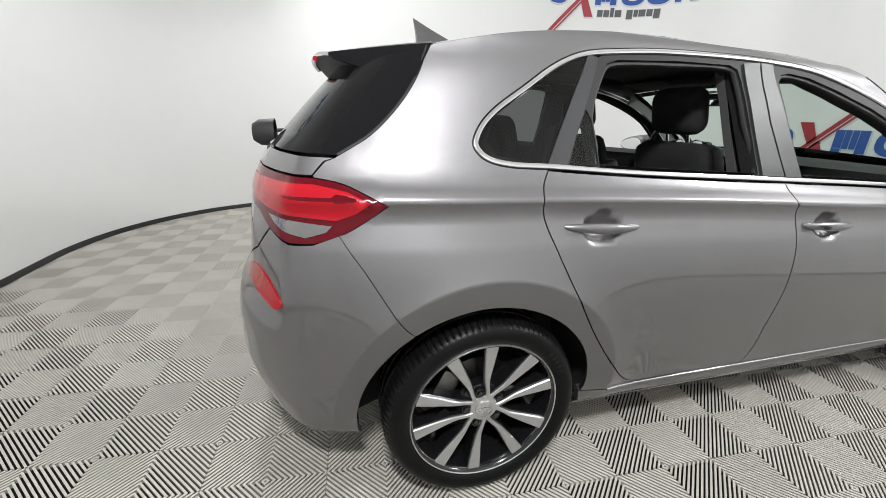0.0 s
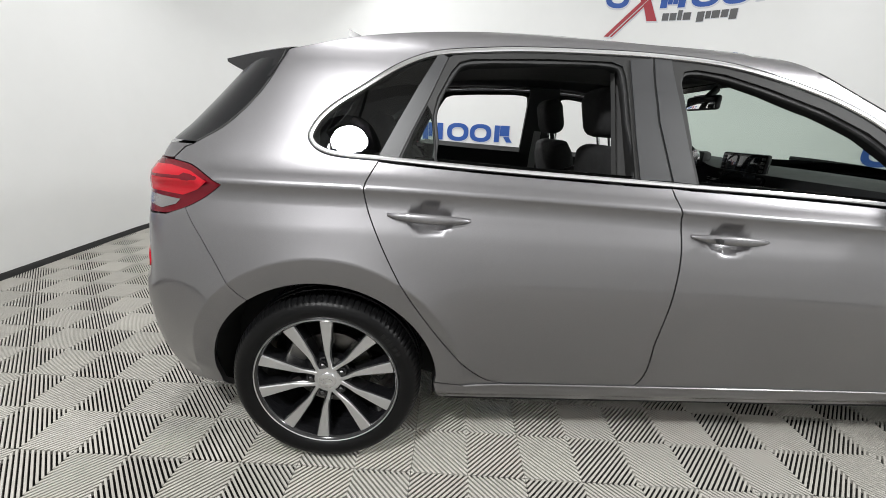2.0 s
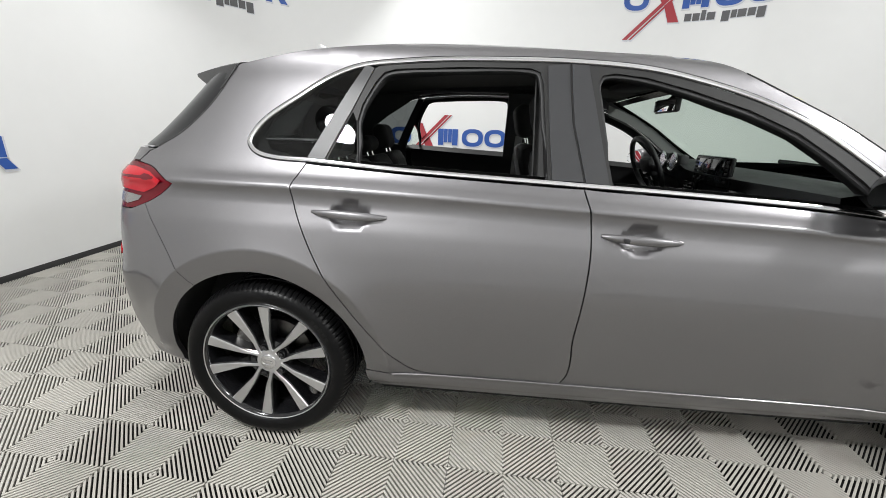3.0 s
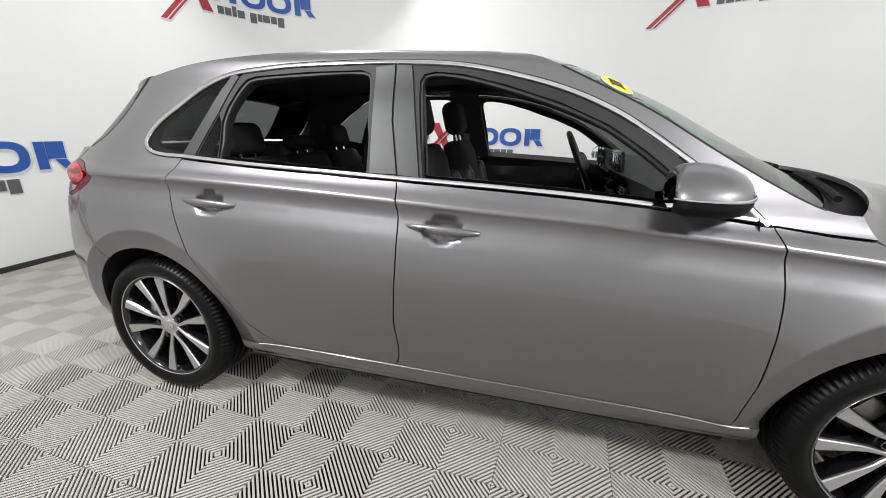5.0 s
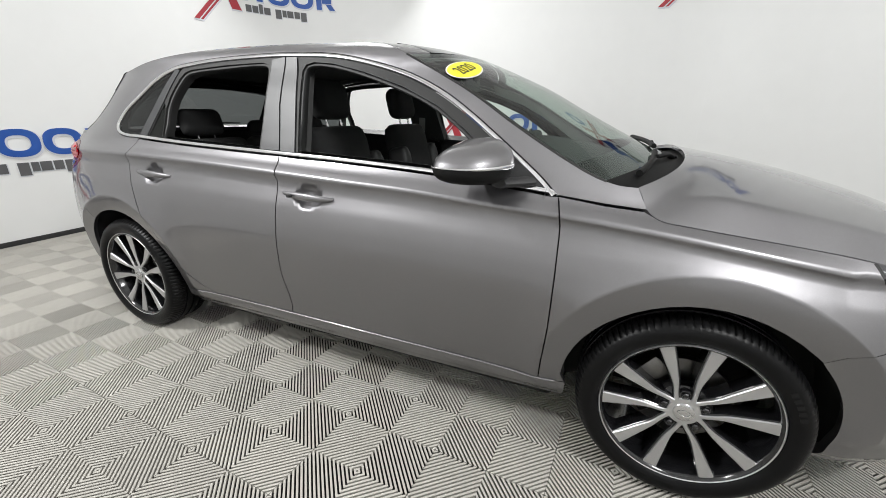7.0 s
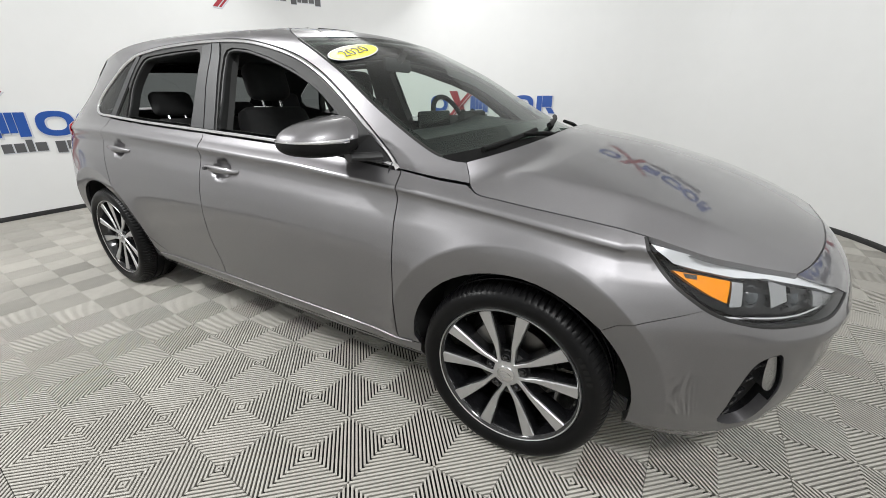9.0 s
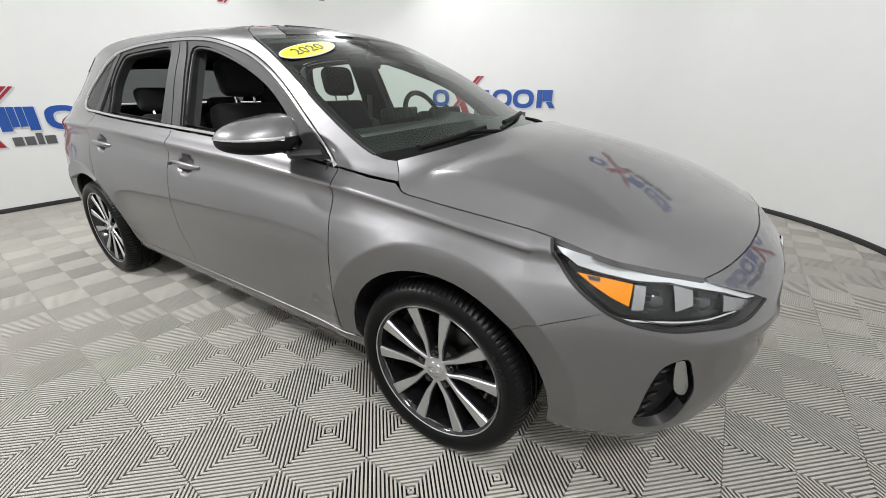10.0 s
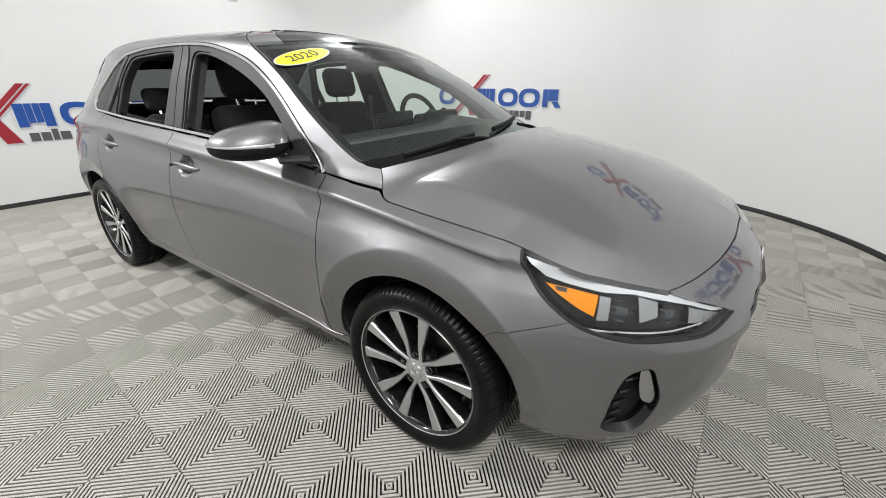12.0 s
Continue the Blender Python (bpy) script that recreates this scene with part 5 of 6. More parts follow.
# fog-lamp pockets
for sd in (1, -1):
    fh = on(fog_hole)
    bm = bmesh.new()
    add_patch(bm, fh, lambda s, z: skin(s, z, -0.055), step=0.03, flange=-0.05, sides=(sd,))
    fog = part("fog_lamp", bm, BLACK_GLOSS, car, "fog lamp in a black slatted pocket")
    lamp = on([(1.981, 0.548), (1.994, 0.545), (2.012, 0.490), (2.024, 0.433), (2.019, 0.411), (2.001, 0.423), (1.990, 0.448), (1.980, 0.515)])
    bm = bmesh.new()
    add_patch(bm, spline(lamp, 3, closed=True), lambda s, z: skin(s, z, -0.010), step=0.02, flange=0.03, sides=(sd,))
    part("fog_lens", bm, FACET, fog, "clear faceted fog lamp lens")
    for k in range(5):
        z = 0.338 + 0.044 * k
        x0, x1 = 1.914 + 0.0075 * k, 1.950 + 0.0085 * k
        p3 = [Vector(skin(at(x, z - 0.32 * (x - x0)), z - 0.32 * (x - x0), -0.006 - 0.6 * (x - x0))) for x in np.linspace(x0, x1, 7)]
        if sd < 0:
            p3 = [Vector((p.x, -p.y, p.z)) for p in p3]
        bm = bmesh.new()
        tube(bm, [tuple(p) for p in p3], 0.0062, 8)
        part("slat", bm, BLACK_GLOSS, fog)

# grille
bm = bmesh.new()
add_patch(bm, grille_hole, lambda s, z: skin(s, z, -0.05), step=0.06, flange=0, sides=(1, -1))
grille = part("grille", bm, BLACK_DEEP, car, "black mesh grille with a gloss black surround")
for k in range(6):
    z = 0.375 + 0.048 * k
    half_run = 0.36 if 0.4 < z < 0.64 else 0.33
    pts = [Vector(skin(LENGTH - half_run + half_run * i / 10, z, -0.018)) for i in range(11)]
    pts += [Vector((p.x, -p.y, p.z)) for p in pts[-2::-1]]
    bm = bmesh.new()
    tube(bm, [tuple(p) for p in pts], 0.007, 8)
    part("grille_bar", bm, BLACK_GLOSS, grille)
gpath = [Vector(skin(s, z, -0.010)) for s, z in spline(grille_hole, 4)]
gpath = gpath + [Vector((p.x, -p.y, p.z)) for p in gpath[::-1][1:-1]]
bm = bmesh.new()
tube(bm, [tuple(p) for p in gpath] + [tuple(gpath[0])], 0.006, 8)
part("grille_surround", bm, BLACK_GLOSS, grille, "gloss black grille surround")
bm = bmesh.new()
revolve(bm, [(0.0, 0.006), (0.034, 0.004), (0.044, 0.0), (0.046, -0.006)], 32, "x", (skin(LENGTH, 0.66)[0] - 0.012, 0, 0.655))
part("badge", bm, CHROME, car, "plain oval chrome badge")

# tail lamps
for sd in (1, -1):
    body = on(lamp_top) + [(0.50, 1.028), (0.405, 1.025), (0.42, 0.935)] + on([(-1.945, 0.915), (-1.91, 0.885), (-1.86, 0.866)]) + on(lamp_low)[::-1][4:-1]
    keep = []
    for p in body:
        if not keep or math.dist(p, keep[-1]) > 0.004:
            keep.append(p)
    tl = panel("tail_lamp", RED_DARK, car, keep, skin, "red wrap-round tail lamp with a clear lower strip", step=0.025, gap=0.001, flange=0.02, sides=(sd,))
    red = on([(-1.655, 0.972), (-1.71, 0.995), (-1.79, 1.008), (-1.86, 1.008)]) + [(0.62, 1.005), (0.44, 1.0), (0.45, 0.955)] + on([(-1.91, 0.937), (-1.82, 0.932), (-1.74, 0.925), (-1.69, 0.945)])
    panel("red_lens", RED, tl, red, skin, "bright red lens", step=0.025, flange=0.004, offset=0.003, sides=(sd,))
    clear = on([(-1.91, 0.924), (-1.84, 0.921), (-1.75, 0.912), (-1.765, 0.897), (-1.815, 0.882), (-1.865, 0.892), (-1.895, 0.908)])
    panel("clear_lens", CLEAR_LAMP, tl, clear, skin, "clear reversing lamp", step=0.02, flange=0.004, offset=0.003, sides=(sd,))

# rear wiper pivot, aerial, fuel lid, windscreen wipers
bm = bmesh.new()
revolve(bm, [(0.0, 0.088), (0.034, 0.084), (0.05, 0.06), (0.056, 0.0)], 20, "x", (0, 0, 0))
bm.transform(Matrix.Translation(Vector(hatch_glass(0.04, 0)) + Vector((-0.025, 0, 0))) @ Matrix.Rotation(math.pi, 4, "Z"))
wiper = part("rear_wiper", bm, BLACK_MATT, car, "black rear wiper")
bm = bmesh.new()
arm = [Vector(hatch_glass(0.05, v)) + Vector((-0.05 + 0.03 * v, 0, 0.0)) for v in (0.0, 0.2, 0.4, 0.62)]
tube(bm, [tuple(p) for p in arm], lambda t: 0.011 - 0.006 * t, 8)
part("wiper_arm", bm, BLACK_MATT, wiper)

bm = bmesh.new()
rows = []
for k in range(9):
    t = k / 8
    x = -1.372 + 0.25 * t
    h = 0.134 * (1 - t) ** 1.3 + 0.002
    w = 0.018 + 0.016 * math.sin(math.pi * (0.25 + 0.55 * t))
    lean = -0.022 * (1 - t)
    zb = roof_fast(x, 0)[2] - 0.004
    rows.append([bm.verts.new(p) for p in ((x, -w, zb), (x + lean * 0.4, -w * 0.42, zb + h * 0.55), (x + lean, -0.003, zb + h), (x + lean, 0.003, zb + h), (x + lean * 0.4, w * 0.42, zb + h * 0.55), (x, w, zb))])
for a, b in zip(rows, rows[1:]):
    for q in range(5):
        bm.faces.new((a[q], a[q + 1], b[q + 1], b[q]))
bm.faces.new(rows[0])
bm.faces.new(rows[-1])
bmesh.ops.recalc_face_normals(bm, faces=bm.faces)
part("roof_aerial", bm, FIN_SHADED, car, "grey shark-fin aerial")

# scuttle and wipers
bm = bmesh.new()
sheet(bm, lambda a, v: (windscreen(0.9, v)[0] * (1 - a) + (bonnet(0.01, v)[0] + 0.02) * a, windscreen(0.9, v)[1] * (1 - a) + v * 0.715 * a, windscreen(0.9, v)[2] * (1 - a) + (bonnet(0.01, v)[2] - 0.028) * a + 0.002 - 0.010 * math.sin(math.pi * a)), 0, 1, -0.985, 0.985, 6, 40)
part("scuttle", bm, SCUTTLE_BLACK, car, "black plastic scuttle below the windscreen")
for v0, v1, a1 in ((-0.22, -0.84, 0.875), (0.50, -0.14, 0.80)):
    pv = Vector(windscreen(0.93, v0)) + Vector((0.01, 0, -0.006))
    tip = Vector(windscreen(a1, v1)) + Vector((0.006, 0, 0.016))
    mid = Vector(windscreen((0.93 + a1) / 2, (v0 + v1) / 2)) + Vector((0.008, 0, 0.022))
    elbow = pv.lerp(mid, 0.35) + Vector((0.004, 0, 0.010))
    bm = bmesh.new()
    tube(bm, spline([tuple(pv), tuple(elbow), tuple(mid)], 6), lambda t: 0.012 - 0.005 * t, 10)
    wp = part("wiper_arm", bm, SCUTTLE_BLACK, car, "black windscreen wiper")
    bm = bmesh.new()
    blade = [Vector(windscreen(a1 + 0.06 * (1 - t), v1 + (v0 - v1) * 0.78 * t)) + Vector((0.004, 0, 0.013)) for t in np.linspace(0, 1, 14)]
    tube(bm, [tuple(p) for p in blade], lambda t: 0.0108, 8)
    part("wiper_blade", bm, SCUTTLE_BLACK, wp)
    bm = bmesh.new()
    revolve(bm, [(0.0, 0.012), (0.014, 0.010), (0.018, 0.0), (0.018, -0.02)], 16, "z", tuple(pv))
    part("pivot_cap", bm, BLACK_GLOSS, wp)



# ---------------------------------------------------------------- wheels
def build_wheel():
    """An alloy wheel about the y axis with its face towards -y, centre at the hub; a part of the car with pieces of its own."""
    bm = bmesh.new()
    prof = [(0.236, 0.010), (0.2405, 0.004), (0.2405, -0.004), (0.236, -0.008), (0.2315, -0.004), (0.227, 0.004), (0.222, 0.03), (0.212, 0.06), (0.205, 0.11), (0.205, 0.2), (0.225, 0.21), (0.236, 0.20), (0.225, 0.10)]
    revolve(bm, prof, 96, "y", closed=True)
    wheel = part("wheel", bm, RIM_DARK, car, "alloy wheel with ten machined spokes")
    bm = bmesh.new()
    revolve(bm, [(0.2425, 0.004), (0.2425, -0.005), (0.2395, -0.0095), (0.2362, -0.007), (0.2345, 0.0)], 96, "y")
    part("rim_edge", bm, RIM_FACE, wheel, "bright machined rim edge")
    # tyre with shoulder blocks and ring grooves
    bm = bmesh.new()
    R = 0.3165
    prof = [(0.235, 0.012), (0.243, -0.006), (0.255, -0.0155), (0.272, -0.020), (0.288, -0.0175), (0.300, -0.008), (0.3085, 0.005), (R - 0.003, 0.018), (R, 0.032), (R, 0.050), (R - 0.007, 0.052), (R - 0.007, 0.060), (R, 0.062),
            (R, 0.090), (R - 0.007, 0.092), (R - 0.007, 0.100), (R, 0.102), (R, 0.13), (R - 0.007, 0.132), (R - 0.007, 0.140), (R, 0.142), (R, 0.165), (R - 0.004, 0.18), (0.300, 0.20), (0.275, 0.208), (0.240, 0.195)]
    n = 480
    rings = []
    for k in range(n):
        a = 2 * math.pi * k / n
        groove = 0.005 if k % 5 == 0 else 0.0
        ring = []
        for i, (r, o) in enumerate(prof):
            q = r - groove if 6 <= i <= 9 or 20 <= i <= 22 else r
            ring.append(bm.verts.new((q * math.cos(a), o, q * math.sin(a))))
        rings.append(ring)
    for k in range(n):
        a, b = rings[k], rings[(k + 1) % n]
        for i in range(len(prof) - 1):
            bm.faces.new((a[i], a[i + 1], b[i + 1], b[i]))
    bmesh.ops.recalc_face_normals(bm, faces=bm.faces)
    tyre = part("tyre", bm, TYRE, wheel, "black low-profile tyre")
    for a0, m in ((28, 5),):
        bm = bmesh.new()
        for k in range(m):
            a = radians(a0 + k * 4.2)
            box(bm, (-0.006, -0.0008, -0.008), (0.006, 0.0008, 0.008), 0, Matrix.Rotation(-a, 4, "Y") @ Matrix.Translation((0.272, -0.0205, 0)) @ Matrix.Rotation(radians(90), 4, "Y"))
        part("sidewall_marking", bm, MARK, tyre)

    centre = pchip([0.03, 0.055, 0.09, 0.15, 0.235], [0.0185, 0.0245, 0.028, 0.0435, 0.0685])
    breadth = pchip([0.03, 0.05, 0.08, 0.11, 0.15, 0.235], [0.020, 0.0125, 0.0135, 0.020, 0.029, 0.0455])

    def spoke(hand):
        """Machined face over a deep dark web, beside the pair's axis +x."""
        out = []
        for lift, grow, mat, deep in ((0.0, 0.0, RIM_FACE, 0.006), (0.0045, 0.0042, RIM_DARK, 0.052)):
            bm = bmesh.new()
            rows = []
            for k in range(13):
                t = k / 12
                r = 0.030 + 0.2035 * t
                w2 = breadth(r) / 2 + grow
                y = 0.012 - 0.013 * math.sin(math.pi * 0.5 * t) + 0.005 * math.sin(math.pi * t) + lift
                c = hand * centre(r)
                rows.append([bm.verts.new(p) for p in ((r, y + deep, c - w2 * 1.05), (r, y + 0.002, c - w2), (r, y, c - w2 + 0.0018), (r, y, c + w2 - 0.0018), (r, y + 0.002, c + w2), (r, y + deep, c + w2 * 1.05))])
            for a, b in zip(rows, rows[1:]):
                for q in range(5):
                    bm.faces.new((a[q], a[q + 1], b[q + 1], b[q]))
            bm.faces.new(rows[0])
            bm.faces.new(rows[-1])
            bmesh.ops.recalc_face_normals(bm, faces=bm.faces)
            out.append((bm, mat))
        return out
    AXIS = 104
    for k in range(5):
        for hand in (1, -1):
            face, web = spoke(hand)
            sp = part("spoke", face[0], face[1], wheel)
            part("spoke_web", web[0], web[1], sp)
            sp.matrix_local = Matrix.Rotation(-radians(AXIS + 72 * k), 4, "Y")
    bm = bmesh.new()
    revolve(bm, [(0.0, 0.012), (0.036, 0.0115), (0.044, 0.013), (0.048, 0.022)], 48, "y")
    part("hub", bm, RIM_FACE, wheel)
    bm = bmesh.new()
    revolve(bm, [(0.046, 0.022), (0.078, 0.034), (0.085, 0.06)], 48, "y")
    part("hub_bowl", bm, RIM_DARK, wheel)
    bm = bmesh.new()
    revolve(bm, [(0.0, 0.0035), (0.022, 0.0045), (0.029, 0.007), (0.030, 0.012)], 36, "y")
    cap = part("centre_cap", bm, SATIN, wheel, "silver centre cap")
    bm = bmesh.new()
    revolve(bm, [(0.013, 0.0036), (0.014, 0.002), (0.0165, 0.002), (0.0175, 0.0038)], 28, "y")
    bm.transform(Matrix.Diagonal((1.1, 1, 0.65, 1)))
    part("cap_badge", bm, CHROME, cap)
    for k in range(5):
        a = radians(AXIS + 72 * k)
        bm = bmesh.new()
        revolve(bm, [(0.0, 0.008), (0.006, 0.008), (0.0095, 0.011), (0.0095, 0.03)], 6, "y", (0.057 * math.cos(a), 0, 0.057 * math.sin(a)))
        part("wheel_nut", bm, RIM_DARK, wheel)
        bm = bmesh.new()
        revolve(bm, [(0.0105, 0.016), (0.0145, 0.0145), (0.017, 0.018), (0.017, 0.03)], 20, "y", (0.057 * math.cos(a), 0, 0.057 * math.sin(a)))
        part("nut_well", bm, RIM_DARK, wheel)
    bm = bmesh.new()
    revolve(bm, [(0.06, 0.085), (0.14, 0.085), (0.142, 0.09), (0.142, 0.107), (0.14, 0.112), (0.06, 0.112)], 48, "y")
    part("brake_disc", bm, STEEL, wheel, "steel brake disc")
    bm = bmesh.new()
    box(bm, (-0.165, 0.055, -0.06), (-0.095, 0.13, 0.06), 0.014)
    bm.transform(Matrix.Rotation(radians(28), 4, "Y"))
    part("brake_caliper", bm, STEEL, wheel, "grey brake caliper")
    return wheel


wheel = build_wheel()
wheel.matrix_basis = pose(REAR_W, -0.880, HUB_Z + 0.004)
FRONT_SPIN = 9
copy_thing(wheel, Matrix.Translation((FRONT_W, -0.880, HUB_Z + 0.004)) @ Matrix.Rotation(radians(FRONT_SPIN), 4, "Y"))
for x in (REAR_W, FRONT_W):
    copy_thing(wheel, Matrix.Translation((x, 0.880, HUB_Z + 0.004)) @ Matrix.Rotation(math.pi, 4, "Z"))


# ---------------------------------------------------------------- cabin
def cushion(lo, hi, r, mat, name, parent, m=None, puff=0.0, label=""):
    """A padded block with soft edges."""
    bm = bmesh.new()
    bmesh.ops.create_cube(bm, size=1)
    bmesh.ops.subdivide_edges(bm, edges=bm.edges, cuts=7, use_grid_fill=True)
    c = [(a + b) / 2 for a, b in zip(lo, hi)]
    h = [(b - a) / 2 for a, b in zip(lo, hi)]
    for v in bm.verts:
        p = [2 * q for q in v.co]
        q = []
        for i in range(3):
            core = max(0.0, h[i] - r)
            q.append(p[i])
        # round the box: push corners to a sphere of radius r about the inner box
        inner = [max(-max(0, h[i] - r), min(max(0, h[i] - r), p[i] * h[i])) for i in range(3)]
        d = Vector([p[i] * h[i] - inner[i] for i in range(3)])
        if d.length > 1e-9:
            d = d.normalized() * r
        co = Vector(inner) + d
        if puff:
            k = (1 - p[1] ** 2) * (1 - p[2] ** 2)
            co.x += puff * k * (1 if p[0] > 0 else 0.3)
        v.co = Vector(c) + co
    bmesh.ops.recalc_face_normals(bm, faces=bm.faces)
    if m is not None:
        bm.transform(m)
    return part(name, bm, mat, parent, label)


def front_seat(y):
    base = cushion((-0.22, y - 0.25, 0.42), (0.30, y + 0.25, 0.60), 0.07, CLOTH, "seat", car, Matrix.Translation((0.04, 0, 0.5)) @ Matrix.Rotation(radians(-8), 4, "Y") @ Matrix.Translation((-0.04, 0, -0.5)), label="black cloth front seat")
    tilt = Matrix.Translation((-0.16, 0, 0.52)) @ Matrix.Rotation(radians(-13), 4, "Y") @ Matrix.Translation((0.16, 0, -0.52))
    cushion((-0.23, y - 0.215, 0.50), (-0.10, y + 0.215, 1.125), 0.062, CLOTH, "backrest", base, tilt, puff=0.02)
    for s in (-1, 1):
        cushion((-0.20, y + s * 0.205 - 0.045, 0.56), (-0.055, y + s * 0.205 + 0.045, 0.98), 0.044, LEATHERETTE, "side_bolster", base, tilt)
    cushion((-0.205, y - 0.125, 1.165), (-0.10, y + 0.125, 1.355), 0.0525, CLOTH, "headrest", base, tilt @ Matrix.Translation((0, 0, -0.008)))
    for s in (-1, 1):
        bm = bmesh.new()
        tube(bm, [(-0.155, y + s * 0.055, 1.08), (-0.155, y + s * 0.055, 1.20)], 0.0065, 10)
        bm.transform(tilt)
        part("headrest_post", bm, CHROME, base, "chrome headrest post")
    return base


front_seat(-0.365)
front_seat(0.365)
rear_base = cushion((-1.00, -0.62, 0.42), (-0.52, 0.62, 0.58), 0.07, CLOTH, "seat", car, label="black cloth rear bench seat")
tilt = Matrix.Translation((-0.98, 0, 0.55)) @ Matrix.Rotation(radians(-16), 4, "Y") @ Matrix.Translation((0.98, 0, -0.55))
for y0, y1 in ((-0.60, -0.205), (-0.195, 0.195), (0.205, 0.60)):
    cushion((-1.06, y0, 0.52), (-0.94, y1, 1.055), 0.055, CLOTH, "backrest", rear_base, tilt, puff=0.015)
for y in (-0.44, 0.0, 0.44):
    cushion((-1.055, y - 0.125, 1.075), (-0.97, y + 0.125, 1.225 if y else 1.16), 0.042, CLOTH, "headrest", rear_base, tilt)
    for s in (-1, 1):
        bm = bmesh.new()
        tube(bm, [(-1.01, y + s * 0.05, 1.02), (-1.01, y + s * 0.05, 1.10)], 0.006, 8)
        bm.transform(tilt)
        part("headrest_post", bm, CHROME, rear_base, "chrome headrest post")

# dashboard
bm = bmesh.new()


def dash_top(a, v):
    x = 0.56 + 0.60 * a - 0.05 * (1 - a) * math.cos(v * math.pi) * 0.4
    y = v * (0.745 - 0.045 * a)
    z = 1.005 + 0.035 * math.sin(math.pi * min(1, a * 1.3)) * (1 - 0.25 * v * v) - 0.075 * a ** 2 * (0.4 + 0.6 * v * v)
    hump = 0.055 * math.exp(-((y - 0.36) / 0.16) ** 2) * max(0, 1 - a * 2.2)
    return (x, y, z + hump)


g = [[bm.verts.new(dash_top(i / 14, -1 + 2 * j / 40)) for j in range(41)] for i in range(15)]
low = [[bm.verts.new((0.585 + 0.10 * k / 3, (-1 + 2 * j / 40) * 0.745, g[0][j].co.z - (0.03 + 0.34 * k / 3))) for j in range(41)] for k in range(4)]
rows = low[::-1] + g
for a, b in zip(rows, rows[1:]):
    for j in range(40):
        bm.faces.new((a[j], a[j + 1], b[j + 1], b[j]))
bmesh.ops.recalc_face_normals(bm, faces=bm.faces)
dash = part("dashboard", bm, DASH, car, "dark grey soft dashboard")
bm = bmesh.new()
box(bm, (0.555, -0.205, 0.952), (0.58, 0.085, 1.095), 0.01)
display = part("display", bm, BLACK_GLOSS, dash, "upright centre touch screen")
bm = bmesh.new()
box(bm, (0.5515, -0.165, 0.975), (0.5545, 0.045, 1.082), 0.002)
part("screen", bm, SCREEN, display)
for k in range(6):
    for y in (-0.186, 0.066):
        bm = bmesh.new()
        box(bm, (0.5505, y - 0.009, 0.978 + 0.018 * k), (0.556, y + 0.009, 0.989 + 0.018 * k), 0.002)
        part("button", bm, LEATHERETTE, display)
bm = bmesh.new()
box(bm, (0.545, 0.22, 1.0), (0.60, 0.52, 1.085), 0.02)
part("instrument_hood", bm, DASH, dash)
for y in (0.30, 0.43):
    bm = bmesh.new()
    revolve(bm, [(0.0, 0.0), (0.045, 0.0), (0.05, -0.008), (0.054, 0.0)], 28, "x", (0.544, y, 1.042))
    part("dial", bm, SATIN, dash, "round instrument dial")
for y in (-0.62, -0.25, 0.13, 0.62):
    bm = bmesh.new()
    box(bm, (0.565, y - 0.055, 0.895), (0.592, y + 0.055, 0.955), 0.008)
    vent = part("air_vent", bm, BLACK_GLOSS, dash)
    for k in range(3):
        bm = bmesh.new()
        box(bm, (0.561, y - 0.048, 0.908 + 0.015 * k), (0.570, y + 0.048, 0.912 + 0.015 * k), 0.001)
        part("vent_slat", bm, SATIN if k == 1 else BLACK_MATT, vent)
bm = bmesh.new()
box(bm, (0.55, -0.16, 0.84), (0.60, 0.05, 0.885), 0.01)
ctl = part("climate_panel", bm, BLACK_GLOSS, dash)
for y in (-0.12, 0.01):
    bm = bmesh.new()
    revolve(bm, [(0.0, -0.02), (0.018, -0.02), (0.02, -0.015), (0.02, 0.0)], 20, "x", (0.55, y, 0.862))
    part("knob", bm, SATIN, ctl)
bm = bmesh.new()
box(bm, (-0.15, -0.09, 0.42), (0.62, 0.09, 0.66), 0.03)
console = part("centre_console", bm, LEATHERETTE, car)
bm = bmesh.new()
tube(bm, [(0.40, 0.0, 0.64), (0.39, 0.0, 0.76)], lambda t: 0.012 + 0.012 * (t > 0.5), 12)
part("gear_lever", bm, LEATHERETTE, console)
# steering wheel
wm = Matrix.Translation((0.43, 0.365, 1.0)) @ Matrix.Rotation(radians(-24), 4, "Y")
bm = bmesh.new()
prof = [(0.178 + 0.015 * math.cos(a), 0.015 * math.sin(a)) for a in np.linspace(0, 2 * math.pi, 11)[:-1]]
revolve(bm, prof, 56, "x", closed=True)
bm.transform(wm)
sw = part("steering_wheel", bm, LEATHERETTE, car, "black leather-rimmed steering wheel")
bm = bmesh.new()
box(bm, (-0.012, -0.075, -0.055), (0.045, 0.075, 0.055), 0.025)
bm.transform(wm)
part("airbag_cover", bm, LEATHERETTE, sw)
for lo, hi in (((0.0, -0.17, -0.02), (0.018, -0.06, 0.02)), ((0.0, 0.06, -0.02), (0.018, 0.17, 0.02)), ((0.0, -0.022, -0.17), (0.018, 0.022, -0.05))):
    bm = bmesh.new()
    box(bm, lo, hi, 0.006)
    bm.transform(wm)
    part("spoke", bm, SATIN if lo[2] < -0.1 else LEATHERETTE, sw)
bm = bmesh.new()
tube(bm, [(0.44, 0.365, 0.99), (0.62, 0.365, 0.90)], 0.035, 14)
part("steering_column", bm, LEATHERETTE, sw)

